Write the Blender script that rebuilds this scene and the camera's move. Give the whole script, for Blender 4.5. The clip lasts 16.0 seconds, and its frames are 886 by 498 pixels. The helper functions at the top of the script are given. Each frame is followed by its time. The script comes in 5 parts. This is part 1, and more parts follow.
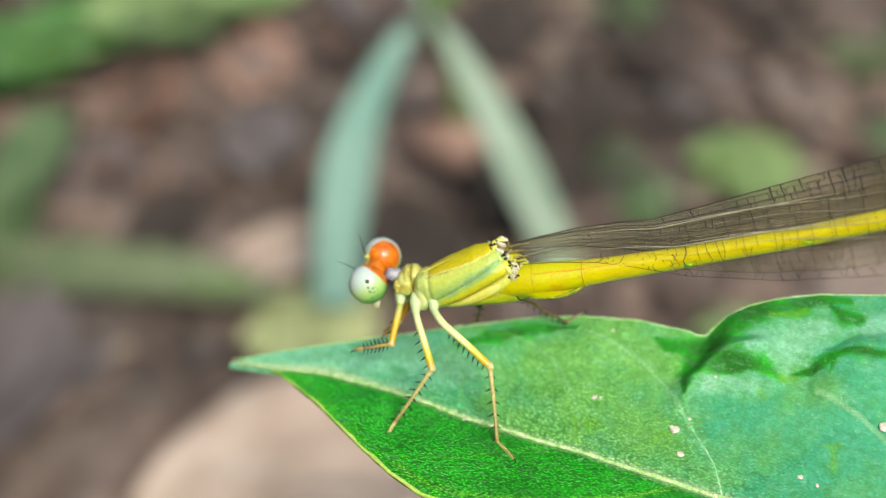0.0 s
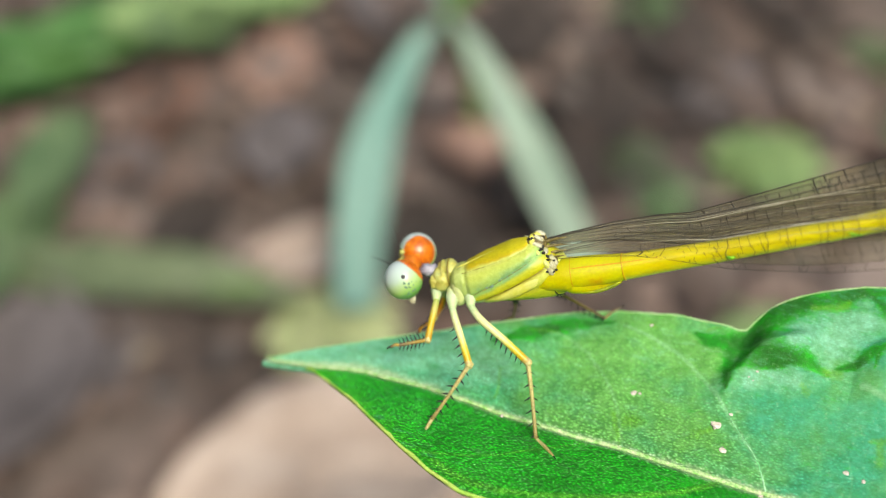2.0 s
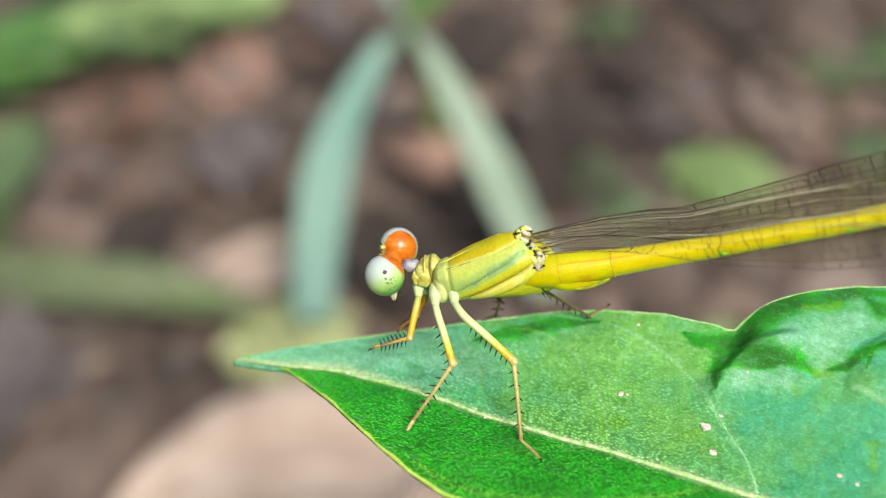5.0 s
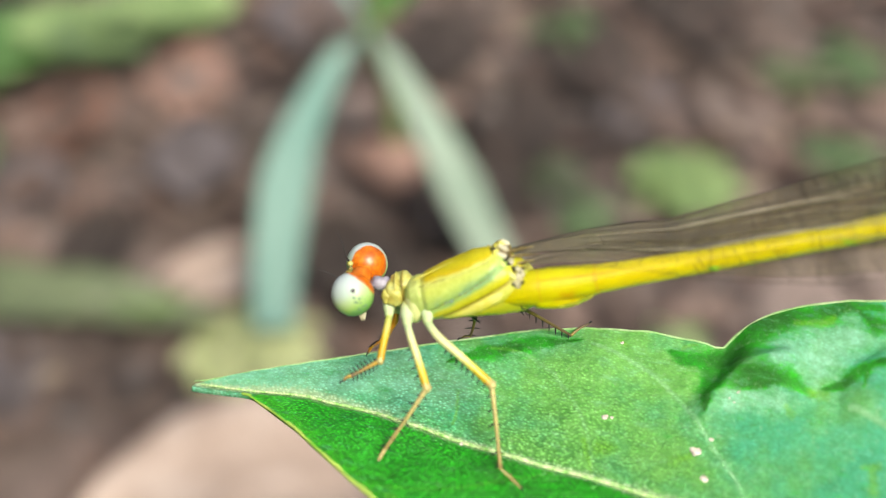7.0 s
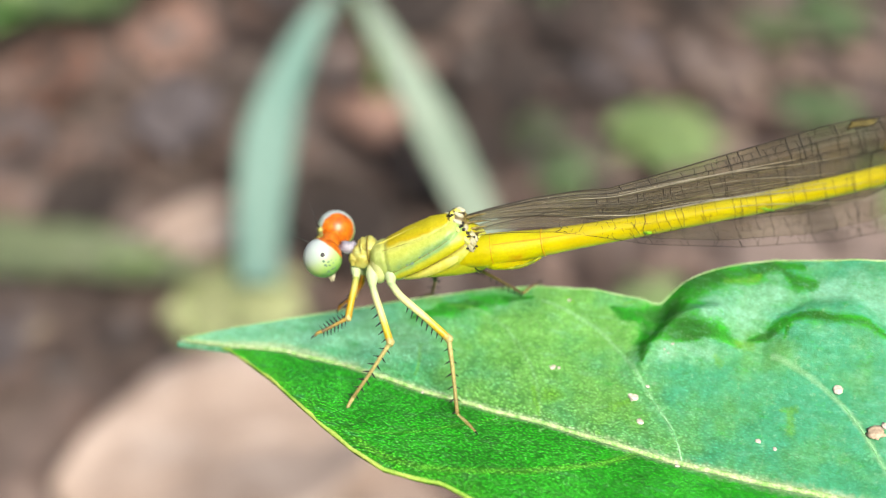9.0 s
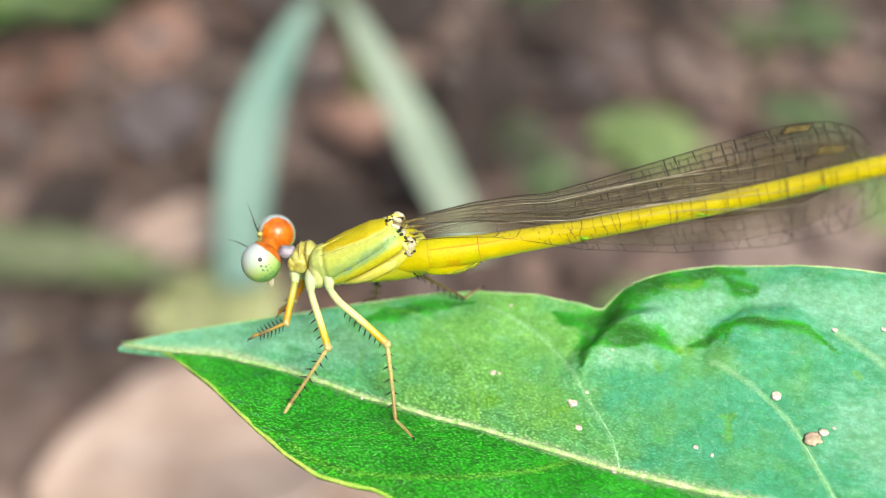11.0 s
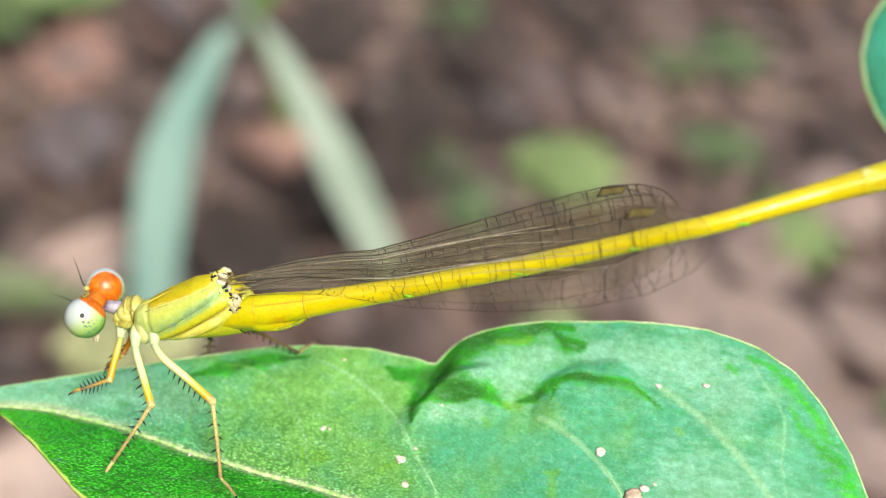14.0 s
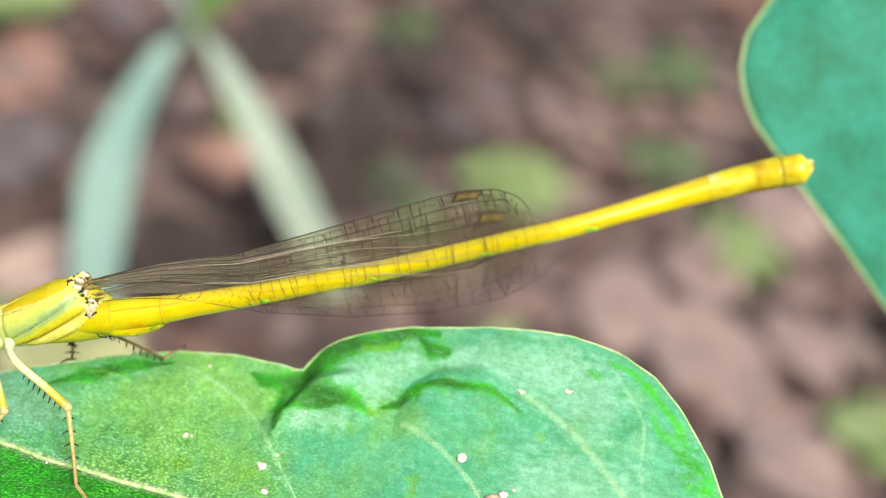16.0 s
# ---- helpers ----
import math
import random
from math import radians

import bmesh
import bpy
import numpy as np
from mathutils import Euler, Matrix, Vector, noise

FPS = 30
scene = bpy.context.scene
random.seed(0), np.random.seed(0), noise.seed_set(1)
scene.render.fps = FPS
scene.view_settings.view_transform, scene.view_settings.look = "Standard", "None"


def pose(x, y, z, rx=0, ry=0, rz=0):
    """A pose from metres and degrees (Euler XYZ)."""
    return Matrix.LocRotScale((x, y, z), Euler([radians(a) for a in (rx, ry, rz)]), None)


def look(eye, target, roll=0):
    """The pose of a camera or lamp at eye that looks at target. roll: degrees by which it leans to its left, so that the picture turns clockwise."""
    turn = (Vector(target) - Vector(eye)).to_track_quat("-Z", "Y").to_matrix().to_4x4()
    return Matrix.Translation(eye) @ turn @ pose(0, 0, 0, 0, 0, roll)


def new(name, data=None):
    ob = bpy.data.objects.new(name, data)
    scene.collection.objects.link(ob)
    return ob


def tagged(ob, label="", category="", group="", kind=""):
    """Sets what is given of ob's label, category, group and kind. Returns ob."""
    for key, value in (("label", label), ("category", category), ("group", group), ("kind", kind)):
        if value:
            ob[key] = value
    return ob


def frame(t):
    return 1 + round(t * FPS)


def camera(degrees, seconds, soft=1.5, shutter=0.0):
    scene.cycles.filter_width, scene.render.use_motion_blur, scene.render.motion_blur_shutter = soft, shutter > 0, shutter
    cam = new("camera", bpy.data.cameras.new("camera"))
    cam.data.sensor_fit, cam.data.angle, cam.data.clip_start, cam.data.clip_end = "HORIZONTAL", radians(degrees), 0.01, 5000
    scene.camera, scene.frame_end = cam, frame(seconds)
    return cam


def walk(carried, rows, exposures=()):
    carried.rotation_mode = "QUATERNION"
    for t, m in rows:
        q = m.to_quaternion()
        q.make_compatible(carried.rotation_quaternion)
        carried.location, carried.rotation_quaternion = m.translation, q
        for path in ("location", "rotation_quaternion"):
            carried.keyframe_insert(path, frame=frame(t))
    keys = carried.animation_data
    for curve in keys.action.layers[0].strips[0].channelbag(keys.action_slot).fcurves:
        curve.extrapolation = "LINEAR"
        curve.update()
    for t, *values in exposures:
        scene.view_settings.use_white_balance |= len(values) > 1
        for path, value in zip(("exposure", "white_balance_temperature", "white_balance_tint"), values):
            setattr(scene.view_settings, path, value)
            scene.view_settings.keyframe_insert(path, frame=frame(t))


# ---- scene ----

# Lengths inside the builders are millimetres; K turns them into metres.
K = 0.001

# ---- camera ----
cam = camera(43.0, 16.0, soft=1.15)
cam.data.dof.use_dof = True
cam.data.dof.focus_distance = 0.0477
cam.data.dof.aperture_fstop = 26.0
METRES, EYE, TILT, LEAN, TURN = 0.00108, 0.22, -40.0, 0.0, 0.0
ROWS = [
    (0.0, 0.000, 0.000, -0.000, 0.000, 0.000, -0.000),
    (0.5, -0.063, 0.026, 0.092, 0.433, 0.150, 0.162),
    (1.0, -0.479, 0.205, 0.080, 0.724, 0.228, 0.212),
    (1.5, -0.959, 0.502, 0.029, 0.678, 0.202, 0.301),
    (2.0, -0.778, 0.546, -0.301, 0.885, 0.115, 0.347),
    (2.5, -0.953, 0.078, -0.245, 0.823, 0.402, 0.401),
    (3.0, -1.015, 0.517, -0.114, 0.434, 0.253, 0.458),
    (3.5, -1.398, 0.728, 0.364, -0.192, 0.444, 0.340),
    (4.0, -1.619, 0.929, -0.179, -0.671, 0.561, 0.115),
    (6.5, -2.294, 4.328, -0.957, -2.916, 1.273, 0.252),
    (7.0, -2.318, 4.909, -0.629, -3.487, 1.120, 0.443),
    (7.5, -2.690, 3.324, 0.180, -3.750, 1.140, 0.397),
    (8.0, -2.260, 1.211, -0.213, -3.998, 0.253, 0.614),
    (10.5, -0.354, 0.573, -0.060, -4.375, -1.838, 0.810),
    (11.0, 0.509, 0.742, -0.111, -4.704, -1.126, 0.671),
    (11.5, 1.154, 0.813, -0.407, -5.081, -1.466, 0.605),
    (12.0, 1.979, 0.321, -0.275, -5.583, -1.167, 0.611),
    (12.5, 2.564, -0.002, 0.011, -6.165, -0.727, 0.538),
    (13.0, 3.357, -0.105, 0.584, -6.759, -0.454, 0.530),
    (13.5, 4.077, 0.194, 0.916, -7.370, -0.316, 0.472),
    (14.0, 4.785, 0.291, 1.228, -8.026, -0.039, 0.367),
    (14.5, 5.581, -0.139, 1.561, -8.578, 0.420, 0.445),
    (15.0, 6.117, 0.028, 0.969, -9.223, 0.040, 0.315),
    (15.5, 7.568, -0.181, 1.224, -9.791, 0.372, 0.541),
    (16.0, 8.650, -0.223, 0.853, -10.097, 0.679, 0.160),
]
STAND = pose(0, 0, EYE, TILT, LEAN, TURN)
walk(cam, [(t, STAND @ pose(METRES * x, METRES * y, METRES * z, 90 + pitch, roll, yaw)) for t, x, y, z, yaw, pitch, roll in ROWS],
     exposures=[(0.0, 0.86, 6750, 4), (4.0, 0.89, 6750, 6), (7.0, 1.04, 6850, 9), (8.2, 1.05, 6850, 10), (10.4, 1.16, 6850, 11), (11.2, 1.04, 6850, 11), (12.5, 1.04, 6850, 11), (14.0, 1.08, 6850, 15), (16.0, 1.2, 6850, 18)])

# ---- light ----
world = bpy.data.worlds.new("world")
scene.world = world
world.use_nodes = True
wn = world.node_tree
sky = wn.nodes.new("ShaderNodeTexSky")
sky.sky_type = "NISHITA"
sky.sun_disc = False
sky.sun_elevation = radians(49)
sky.sun_rotation = radians(156)
sky.air_density = 1.0
sky.dust_density = 3.0
wn.nodes["Background"].inputs["Strength"].default_value = 0.085
wn.links.new(sky.outputs["Color"], wn.nodes["Background"].inputs["Color"])
sun_data = bpy.data.lights.new("sun", "SUN")
sun_data.energy = 3.4
sun_data.angle = radians(24)
sun_data.color = (1.0, 0.96, 0.9)
sun = new("sun", sun_data)
sun.matrix_world = look((0, 0, 0), (-0.35, 0.80, -1.0))


# ---- materials ----
def material(name):
    m = bpy.data.materials.new(name)
    m.use_nodes = True
    return m, m.node_tree, m.node_tree.nodes["Principled BSDF"]


def node(nt, kind, values=()):
    n = nt.nodes.new(kind)
    for k, v in values:
        n.inputs[k].default_value = v
    return n


def ramp(nt, stops, source):
    r = nt.nodes.new("ShaderNodeValToRGB")
    while len(r.color_ramp.elements) < len(stops):
        r.color_ramp.elements.new(0.5)
    for e, (p, c) in zip(r.color_ramp.elements, stops):
        e.position, e.color = p, (*c, 1)
    nt.links.new(source, r.inputs[0])
    return r.outputs[0]


def millimetres(nt):
    """Object coordinates in millimetres."""
    tc = nt.nodes.new("ShaderNodeTexCoord")
    mp = nt.nodes.new("ShaderNodeMapping")
    mp.inputs["Scale"].default_value = (1000, 1000, 1000)
    nt.links.new(tc.outputs["Object"], mp.inputs["Vector"])
    return mp.outputs[0]


def noise_of(nt, vec, scale, detail=3.0, rough=0.55):
    n = node(nt, "ShaderNodeTexNoise", (("Scale", scale), ("Detail", detail), ("Roughness", rough)))
    nt.links.new(vec, n.inputs["Vector"])
    return n.outputs["Fac"]


def mixed(nt, a, b, fac, how="MIX"):
    m = nt.nodes.new("ShaderNodeMix")
    m.data_type, m.blend_type = "RGBA", how
    for socket, value in ((m.inputs[0], fac), (m.inputs[6], a), (m.inputs[7], b)):
        if isinstance(value, bpy.types.NodeSocket):
            nt.links.new(value, socket)
        elif isinstance(value, tuple):
            socket.default_value = (*value, 1)
        else:
            socket.default_value = value
    return m.outputs[2]


def span(nt, source, lo, hi):
    m = node(nt, "ShaderNodeMapRange", (("From Min", lo), ("From Max", hi)))
    nt.links.new(source, m.inputs["Value"])
    return m.outputs[0]


def arith(nt, op, a, b=0.0, c=0.0):
    m = nt.nodes.new("ShaderNodeMath")
    m.operation = op
    for s, v in zip(m.inputs, (a, b, c)):
        if isinstance(v, bpy.types.NodeSocket):
            nt.links.new(v, s)
        else:
            s.default_value = v
    return m.outputs[0]


def relief(nt, bsdf, height, strength, distance):
    b = node(nt, "ShaderNodeBump", (("Strength", strength), ("Distance", distance * K)))
    nt.links.new(height, b.inputs["Height"])
    nt.links.new(b.outputs[0], bsdf.inputs["Normal"])


def mottled(name, stops, coarse, fine, rough=0.5, bump=0.3, deep=0.05, amount=0.25, vary=0.0, translucent=0.0):
    """A surface whose colour runs through stops by coarse noise, with finer light and dark grain and relief."""
    m, nt, b = material(name)
    v = millimetres(nt)
    big = noise_of(nt, v, coarse, 3)
    col = ramp(nt, stops, big)
    small = noise_of(nt, v, fine, 4, 0.6)
    grain = ramp(nt, ((0.3, (1 - amount,) * 3), (0.7, (1 + amount,) * 3)), small)
    col = mixed(nt, col, grain, 1.0, "MULTIPLY")
    if vary:
        info = nt.nodes.new("ShaderNodeObjectInfo")
        hsv = node(nt, "ShaderNodeHueSaturation")
        val = node(nt, "ShaderNodeMapRange", (("To Min", 1 - vary), ("To Max", 1 + vary)))
        nt.links.new(info.outputs["Random"], val.inputs["Value"])
        nt.links.new(val.outputs[0], hsv.inputs["Value"])
        nt.links.new(col, hsv.inputs["Color"])
        col = hsv.outputs[0]
    nt.links.new(col, b.inputs["Base Color"])
    b.inputs["Roughness"].default_value = rough
    if translucent:
        b.inputs["Subsurface Weight"].default_value = translucent
        b.inputs["Subsurface Radius"].default_value = (1.0 * K, 0.9 * K, 0.2 * K)
        b.inputs["Subsurface Scale"].default_value = 1.0
    relief(nt, b, small, bump, deep)
    return m


def reading(nt, name):
    """A value that the mesh carries."""
    at = nt.nodes.new("ShaderNodeAttribute")
    at.attribute_name = name
    return at.outputs["Fac"]


def ragged(nt, value, wobble, amount, lo, hi):
    """A mask from a carried value, its edge broken up by noise."""
    return span(nt, arith(nt, "ADD", value, arith(nt, "MULTIPLY_ADD", wobble, amount, -0.5 * amount)), lo, hi)


def leaf_material(name, deep_c, mid_c, light_c, fleck_c, rough=0.40, sheen=None):
    """A green leaf with fine cell grain, soft blotches and yellowish flecks. The last argument holds colours that paint
    sky sheen, and shade in its folds, where the blade carries them.
    """
    m, nt, b = material(name)
    v = millimetres(nt)
    soft = noise_of(nt, v, 0.8, 5, 0.62)
    fine = noise_of(nt, v, 7.0, 4, 0.65)
    col = ramp(nt, ((0.32, deep_c), (0.5, mid_c), (0.68, light_c)), noise_of(nt, v, 0.35, 3))
    grain_amount = 0.5
    # Sky sheen of the upper half and shade in folds, painted as colour.
    if sheen:
        green, turquoise, pale_sheen, bare, pale = sheen
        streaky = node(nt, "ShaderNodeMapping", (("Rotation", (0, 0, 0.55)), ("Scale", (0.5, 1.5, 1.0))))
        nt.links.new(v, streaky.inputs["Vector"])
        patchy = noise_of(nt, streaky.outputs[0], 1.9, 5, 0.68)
        sheen_col = mixed(nt, green, turquoise, ragged(nt, reading(nt, "turquoise"), noise_of(nt, v, 0.45, 4, 0.6), 2.0, 0.1, 0.9))
        sheen_col = mixed(nt, sheen_col, pale_sheen, arith(nt, "MULTIPLY", ragged(nt, reading(nt, "pale_sheen"), patchy, 2.4, 0.10, 0.95), 0.65))
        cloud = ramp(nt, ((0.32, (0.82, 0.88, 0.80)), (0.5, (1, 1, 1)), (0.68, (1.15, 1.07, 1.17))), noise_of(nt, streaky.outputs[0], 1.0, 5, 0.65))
        sheen_col = mixed(nt, sheen_col, cloud, 1.0, "MULTIPLY")
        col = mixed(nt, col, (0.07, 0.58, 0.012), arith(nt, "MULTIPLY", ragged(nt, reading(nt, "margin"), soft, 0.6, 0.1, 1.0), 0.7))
        # The dark green paints the shade in the folds.
        col = mixed(nt, col, bare, arith(nt, "MULTIPLY", ragged(nt, reading(nt, "fold_shade"), mixed(nt, patchy, fine, 0.4), 2.6, 0.0, 0.95), 0.92))
        col = mixed(nt, col, sheen_col, ragged(nt, reading(nt, "sheen_mask"), mixed(nt, patchy, fine, 0.3), 3.0, 0.05, 0.80))
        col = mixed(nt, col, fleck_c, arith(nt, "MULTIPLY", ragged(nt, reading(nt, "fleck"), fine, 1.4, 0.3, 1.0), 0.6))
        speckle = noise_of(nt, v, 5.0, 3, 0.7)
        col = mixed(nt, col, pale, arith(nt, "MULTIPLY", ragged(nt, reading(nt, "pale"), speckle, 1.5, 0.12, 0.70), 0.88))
        col = mixed(nt, col, mixed(nt, (0.20, 0.62, 0.05), (0.36, 0.66, 0.36), span(nt, reading(nt, "sheen_mask"), 0.0, 0.3)), arith(nt, "MULTIPLY", ragged(nt, reading(nt, "vein"), speckle, 0.4, 0.25, 0.95), 0.65))
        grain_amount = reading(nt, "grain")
    # cells drawn out across the blade, each a small light bead in a darker net
    stretch = node(nt, "ShaderNodeMapping", (("Rotation", (0, 0, 0.9)), ("Scale", (6.2, 10.5, 6.2))))
    nt.links.new(v, stretch.inputs["Vector"])
    cells = node(nt, "ShaderNodeTexVoronoi", (("Scale", 1.0), ("Randomness", 1.0)))
    nt.links.new(stretch.outputs[0], cells.inputs["Vector"])
    cell_tone = ramp(nt, ((0.0, (2.2, 2.1, 2.3)), (0.25, (1.35, 1.32, 1.4)), (0.45, (0.58, 0.72, 0.58)), (0.7, (0.22, 0.42, 0.26))), cells.outputs["Distance"])
    col = mixed(nt, col, cell_tone, arith(nt, "MULTIPLY", grain_amount, ramp(nt, ((0.35, (0.55,) * 3), (0.6, (1.15,) * 3)), noise_of(nt, v, 1.6, 3))), "MULTIPLY")
    mid = ramp(nt, ((0.35, (0.74, 0.82, 0.72)), (0.65, (1.20, 1.13, 1.20))), noise_of(nt, v, 2.6, 4, 0.7))
    col = mixed(nt, col, mid, 1.0, "MULTIPLY")
    nt.links.new(col, b.inputs["Base Color"])
    nt.links.new(arith(nt, "MULTIPLY_ADD", soft, 0.14, rough - 0.07), b.inputs["Roughness"])
    grain = noise_of(nt, v, 20.0, 4, 0.7)
    relief(nt, b, arith(nt, "SUBTRACT", grain, arith(nt, "MULTIPLY", cells.outputs["Distance"], arith(nt, "MULTIPLY_ADD", grain_amount, 1.2, 0.2))), 1.0, 0.06)
    b.inputs["Coat Weight"].default_value = 0.08
    b.inputs["Coat Roughness"].default_value = 0.35
    b.inputs["Specular IOR Level"].default_value = 0.45
    trans = node(nt, "ShaderNodeBsdfTranslucent")
    nt.links.new(mixed(nt, col, (0.75, 1.0, 0.25), 0.4), trans.inputs["Color"])
    mx = node(nt, "ShaderNodeMixShader", ((0, 0.22),))
    nt.links.new(b.outputs[0], mx.inputs[1])
    nt.links.new(trans.outputs[0], mx.inputs[2])
    nt.links.new(mx.outputs[0], nt.nodes["Material Output"].inputs["Surface"])
    return m


def along_material(name, stops, rough=0.4, amount=0.12, coat=0.0):
    """Colour that runs along a limb by its own length attribute."""
    m, nt, b = material(name)
    at = nt.nodes.new("ShaderNodeAttribute")
    at.attribute_name = "along"
    v = millimetres(nt)
    small = noise_of(nt, v, 6.0, 3)
    where = arith(nt, "ADD", at.outputs["Fac"], arith(nt, "MULTIPLY_ADD", small, 0.16, -0.08))
    col = ramp(nt, stops, where)
    grain = ramp(nt, ((0.3, (1 - amount,) * 3), (0.7, (1 + amount,) * 3)), noise_of(nt, v, 14.0, 3))
    nt.links.new(mixed(nt, col, grain, 1.0, "MULTIPLY"), b.inputs["Base Color"])
    b.inputs["Roughness"].default_value = rough
    b.inputs["Coat Weight"].default_value = coat
    b.inputs["Subsurface Weight"].default_value = 0.15
    b.inputs["Subsurface Radius"].default_value = (0.2 * K, 0.15 * K, 0.05 * K)
    b.inputs["Subsurface Scale"].default_value = 1.0
    relief(nt, b, noise_of(nt, v, 18.0, 2), 0.25, 0.02)
    return m


def thorax_material():
    m, nt, b = material("thorax_skin")
    v = millimetres(nt)
    sep = nt.nodes.new("ShaderNodeSeparateXYZ")
    nt.links.new(v, sep.inputs[0])
    strip = arith(nt, "ADD", reading(nt, "strip"), arith(nt, "MULTIPLY_ADD", noise_of(nt, v, 1.6, 3), 0.05, -0.025))
    # Yellow belly stops, lightened for light bounced up from the leaf.
    col = ramp(nt, ((0.0, (0.52, 0.50, 0.02)), (0.17, (0.54, 0.52, 0.025)), (0.195, (0.44, 0.40, 0.04)), (0.22, (0.60, 0.58, 0.10)), (0.36, (0.62, 0.60, 0.20)), (0.395, (0.42, 0.34, 0.02)), (0.43, (0.60, 0.52, 0.012)), (0.52, (0.55, 0.53, 0.06)),
                    (0.57, (0.32, 0.49, 0.24)), (0.63, (0.38, 0.53, 0.27)), (0.70, (0.50, 0.59, 0.24)), (0.77, (0.60, 0.62, 0.20)), (0.795, (0.66, 0.65, 0.28)), (0.815, (0.58, 0.42, 0.006)), (0.85, (0.62, 0.50, 0.004)), (0.93, (0.60, 0.50, 0.01)), (0.975, (0.62, 0.58, 0.22))), strip)
    blue = node(nt, "ShaderNodeTexNoise", (("Scale", 1.3), ("Detail", 3.0)))
    nt.links.new(v, blue.inputs["Vector"])
    band = ramp(nt, ((0.53, (0, 0, 0)), (0.58, (1, 1, 1)), (0.64, (1, 1, 1)), (0.72, (0, 0, 0))), strip)
    spot = ramp(nt, ((0.46, (0, 0, 0)), (0.60, (1, 1, 1))), blue.outputs["Fac"])
    col = mixed(nt, col, (0.24, 0.40, 0.34), arith(nt, "MULTIPLY", arith(nt, "MULTIPLY", band, spot), 0.8))
    col = mixed(nt, col, (0.48, 0.55, 0.32), arith(nt, "MULTIPLY", span(nt, sep.outputs["X"], -1.35, -1.75), 0.75))
    fine = ramp(nt, ((0.3, (0.64, 0.70, 0.28)), (0.7, (0.89, 0.95, 0.58))), noise_of(nt, v, 5.5, 5, 0.75))
    col = mixed(nt, col, fine, 1.0, "MULTIPLY")
    nt.links.new(col, b.inputs["Base Color"])
    b.inputs["Roughness"].default_value = 0.48
    b.inputs["Coat Weight"].default_value = 0.03
    b.inputs["Subsurface Weight"].default_value = 0.15
    b.inputs["Subsurface Radius"].default_value = (0.3 * K, 0.25 * K, 0.08 * K)
    b.inputs["Subsurface Scale"].default_value = 1.0
    relief(nt, b, noise_of(nt, v, 7.0, 3), 0.3, 0.03)
    return m


def eye_material(name, back):
    """Pale eye, greener below, with an orange cap towards the middle of the head. y points outwards, z up; back: 1 where x points backwards, else -1."""
    m, nt, b = material(name)
    v = millimetres(nt)
    sep = nt.nodes.new("ShaderNodeSeparateXYZ")
    nt.links.new(v, sep.inputs[0])
    z = sep.outputs["Z"]
    # darker green behind and below, pale yellow-green in front, bluish white above
    tilt = arith(nt, "ADD", z, arith(nt, "MULTIPLY_ADD", sep.outputs["X"], 0.35, arith(nt, "MULTIPLY_ADD", noise_of(nt, v, 2.0, 3), 0.3, -0.15)))
    col = ramp(nt, ((0.05, (0.05, 0.20, 0.02)), (0.22, (0.16, 0.36, 0.07)), (0.42, (0.32, 0.48, 0.14)), (0.60, (0.38, 0.51, 0.26)), (0.78, (0.40, 0.50, 0.42)), (1.0, (0.44, 0.51, 0.50))),
               span(nt, tilt, -0.9, 0.9))
    freckle = ramp(nt, ((0.56, (0, 0, 0)), (0.66, (1, 1, 1))), noise_of(nt, v, 5.0, 2))
    col = mixed(nt, col, (0.10, 0.22, 0.16), arith(nt, "MULTIPLY", arith(nt, "MULTIPLY", freckle, 0.55), span(nt, tilt, 0.35, -0.35)))
    cap = arith(nt, "SUBTRACT", arith(nt, "MULTIPLY_ADD", sep.outputs["Z"], 0.40, arith(nt, "MULTIPLY", sep.outputs["X"], 0.50 * back)), arith(nt, "MULTIPLY", sep.outputs["Y"], 0.72))
    cap = arith(nt, "ADD", cap, arith(nt, "MULTIPLY_ADD", noise_of(nt, v, 3.0, 2), 0.16, -0.08))
    orange = ramp(nt, ((0.32, (0.30, 0.055, 0.003)), (0.5, (0.50, 0.11, 0.004)), (0.68, (0.62, 0.20, 0.01))), noise_of(nt, v, 2.6, 4, 0.6))
    col = mixed(nt, col, orange, ramp(nt, ((0.735, (0, 0, 0)), (0.77, (1, 1, 1))), span(nt, cap, -0.9, 0.9)))
    nt.links.new(col, b.inputs["Base Color"])
    b.inputs["Roughness"].default_value = 0.36
    b.inputs["Coat Weight"].default_value = 0.08
    b.inputs["Coat Roughness"].default_value = 0.2
    facets = node(nt, "ShaderNodeTexVoronoi", (("Scale", 26.0), ("Randomness", 0.25)))
    nt.links.new(v, facets.inputs["Vector"])
    relief(nt, b, facets.outputs["Distance"], 0.12, 0.02)
    return m


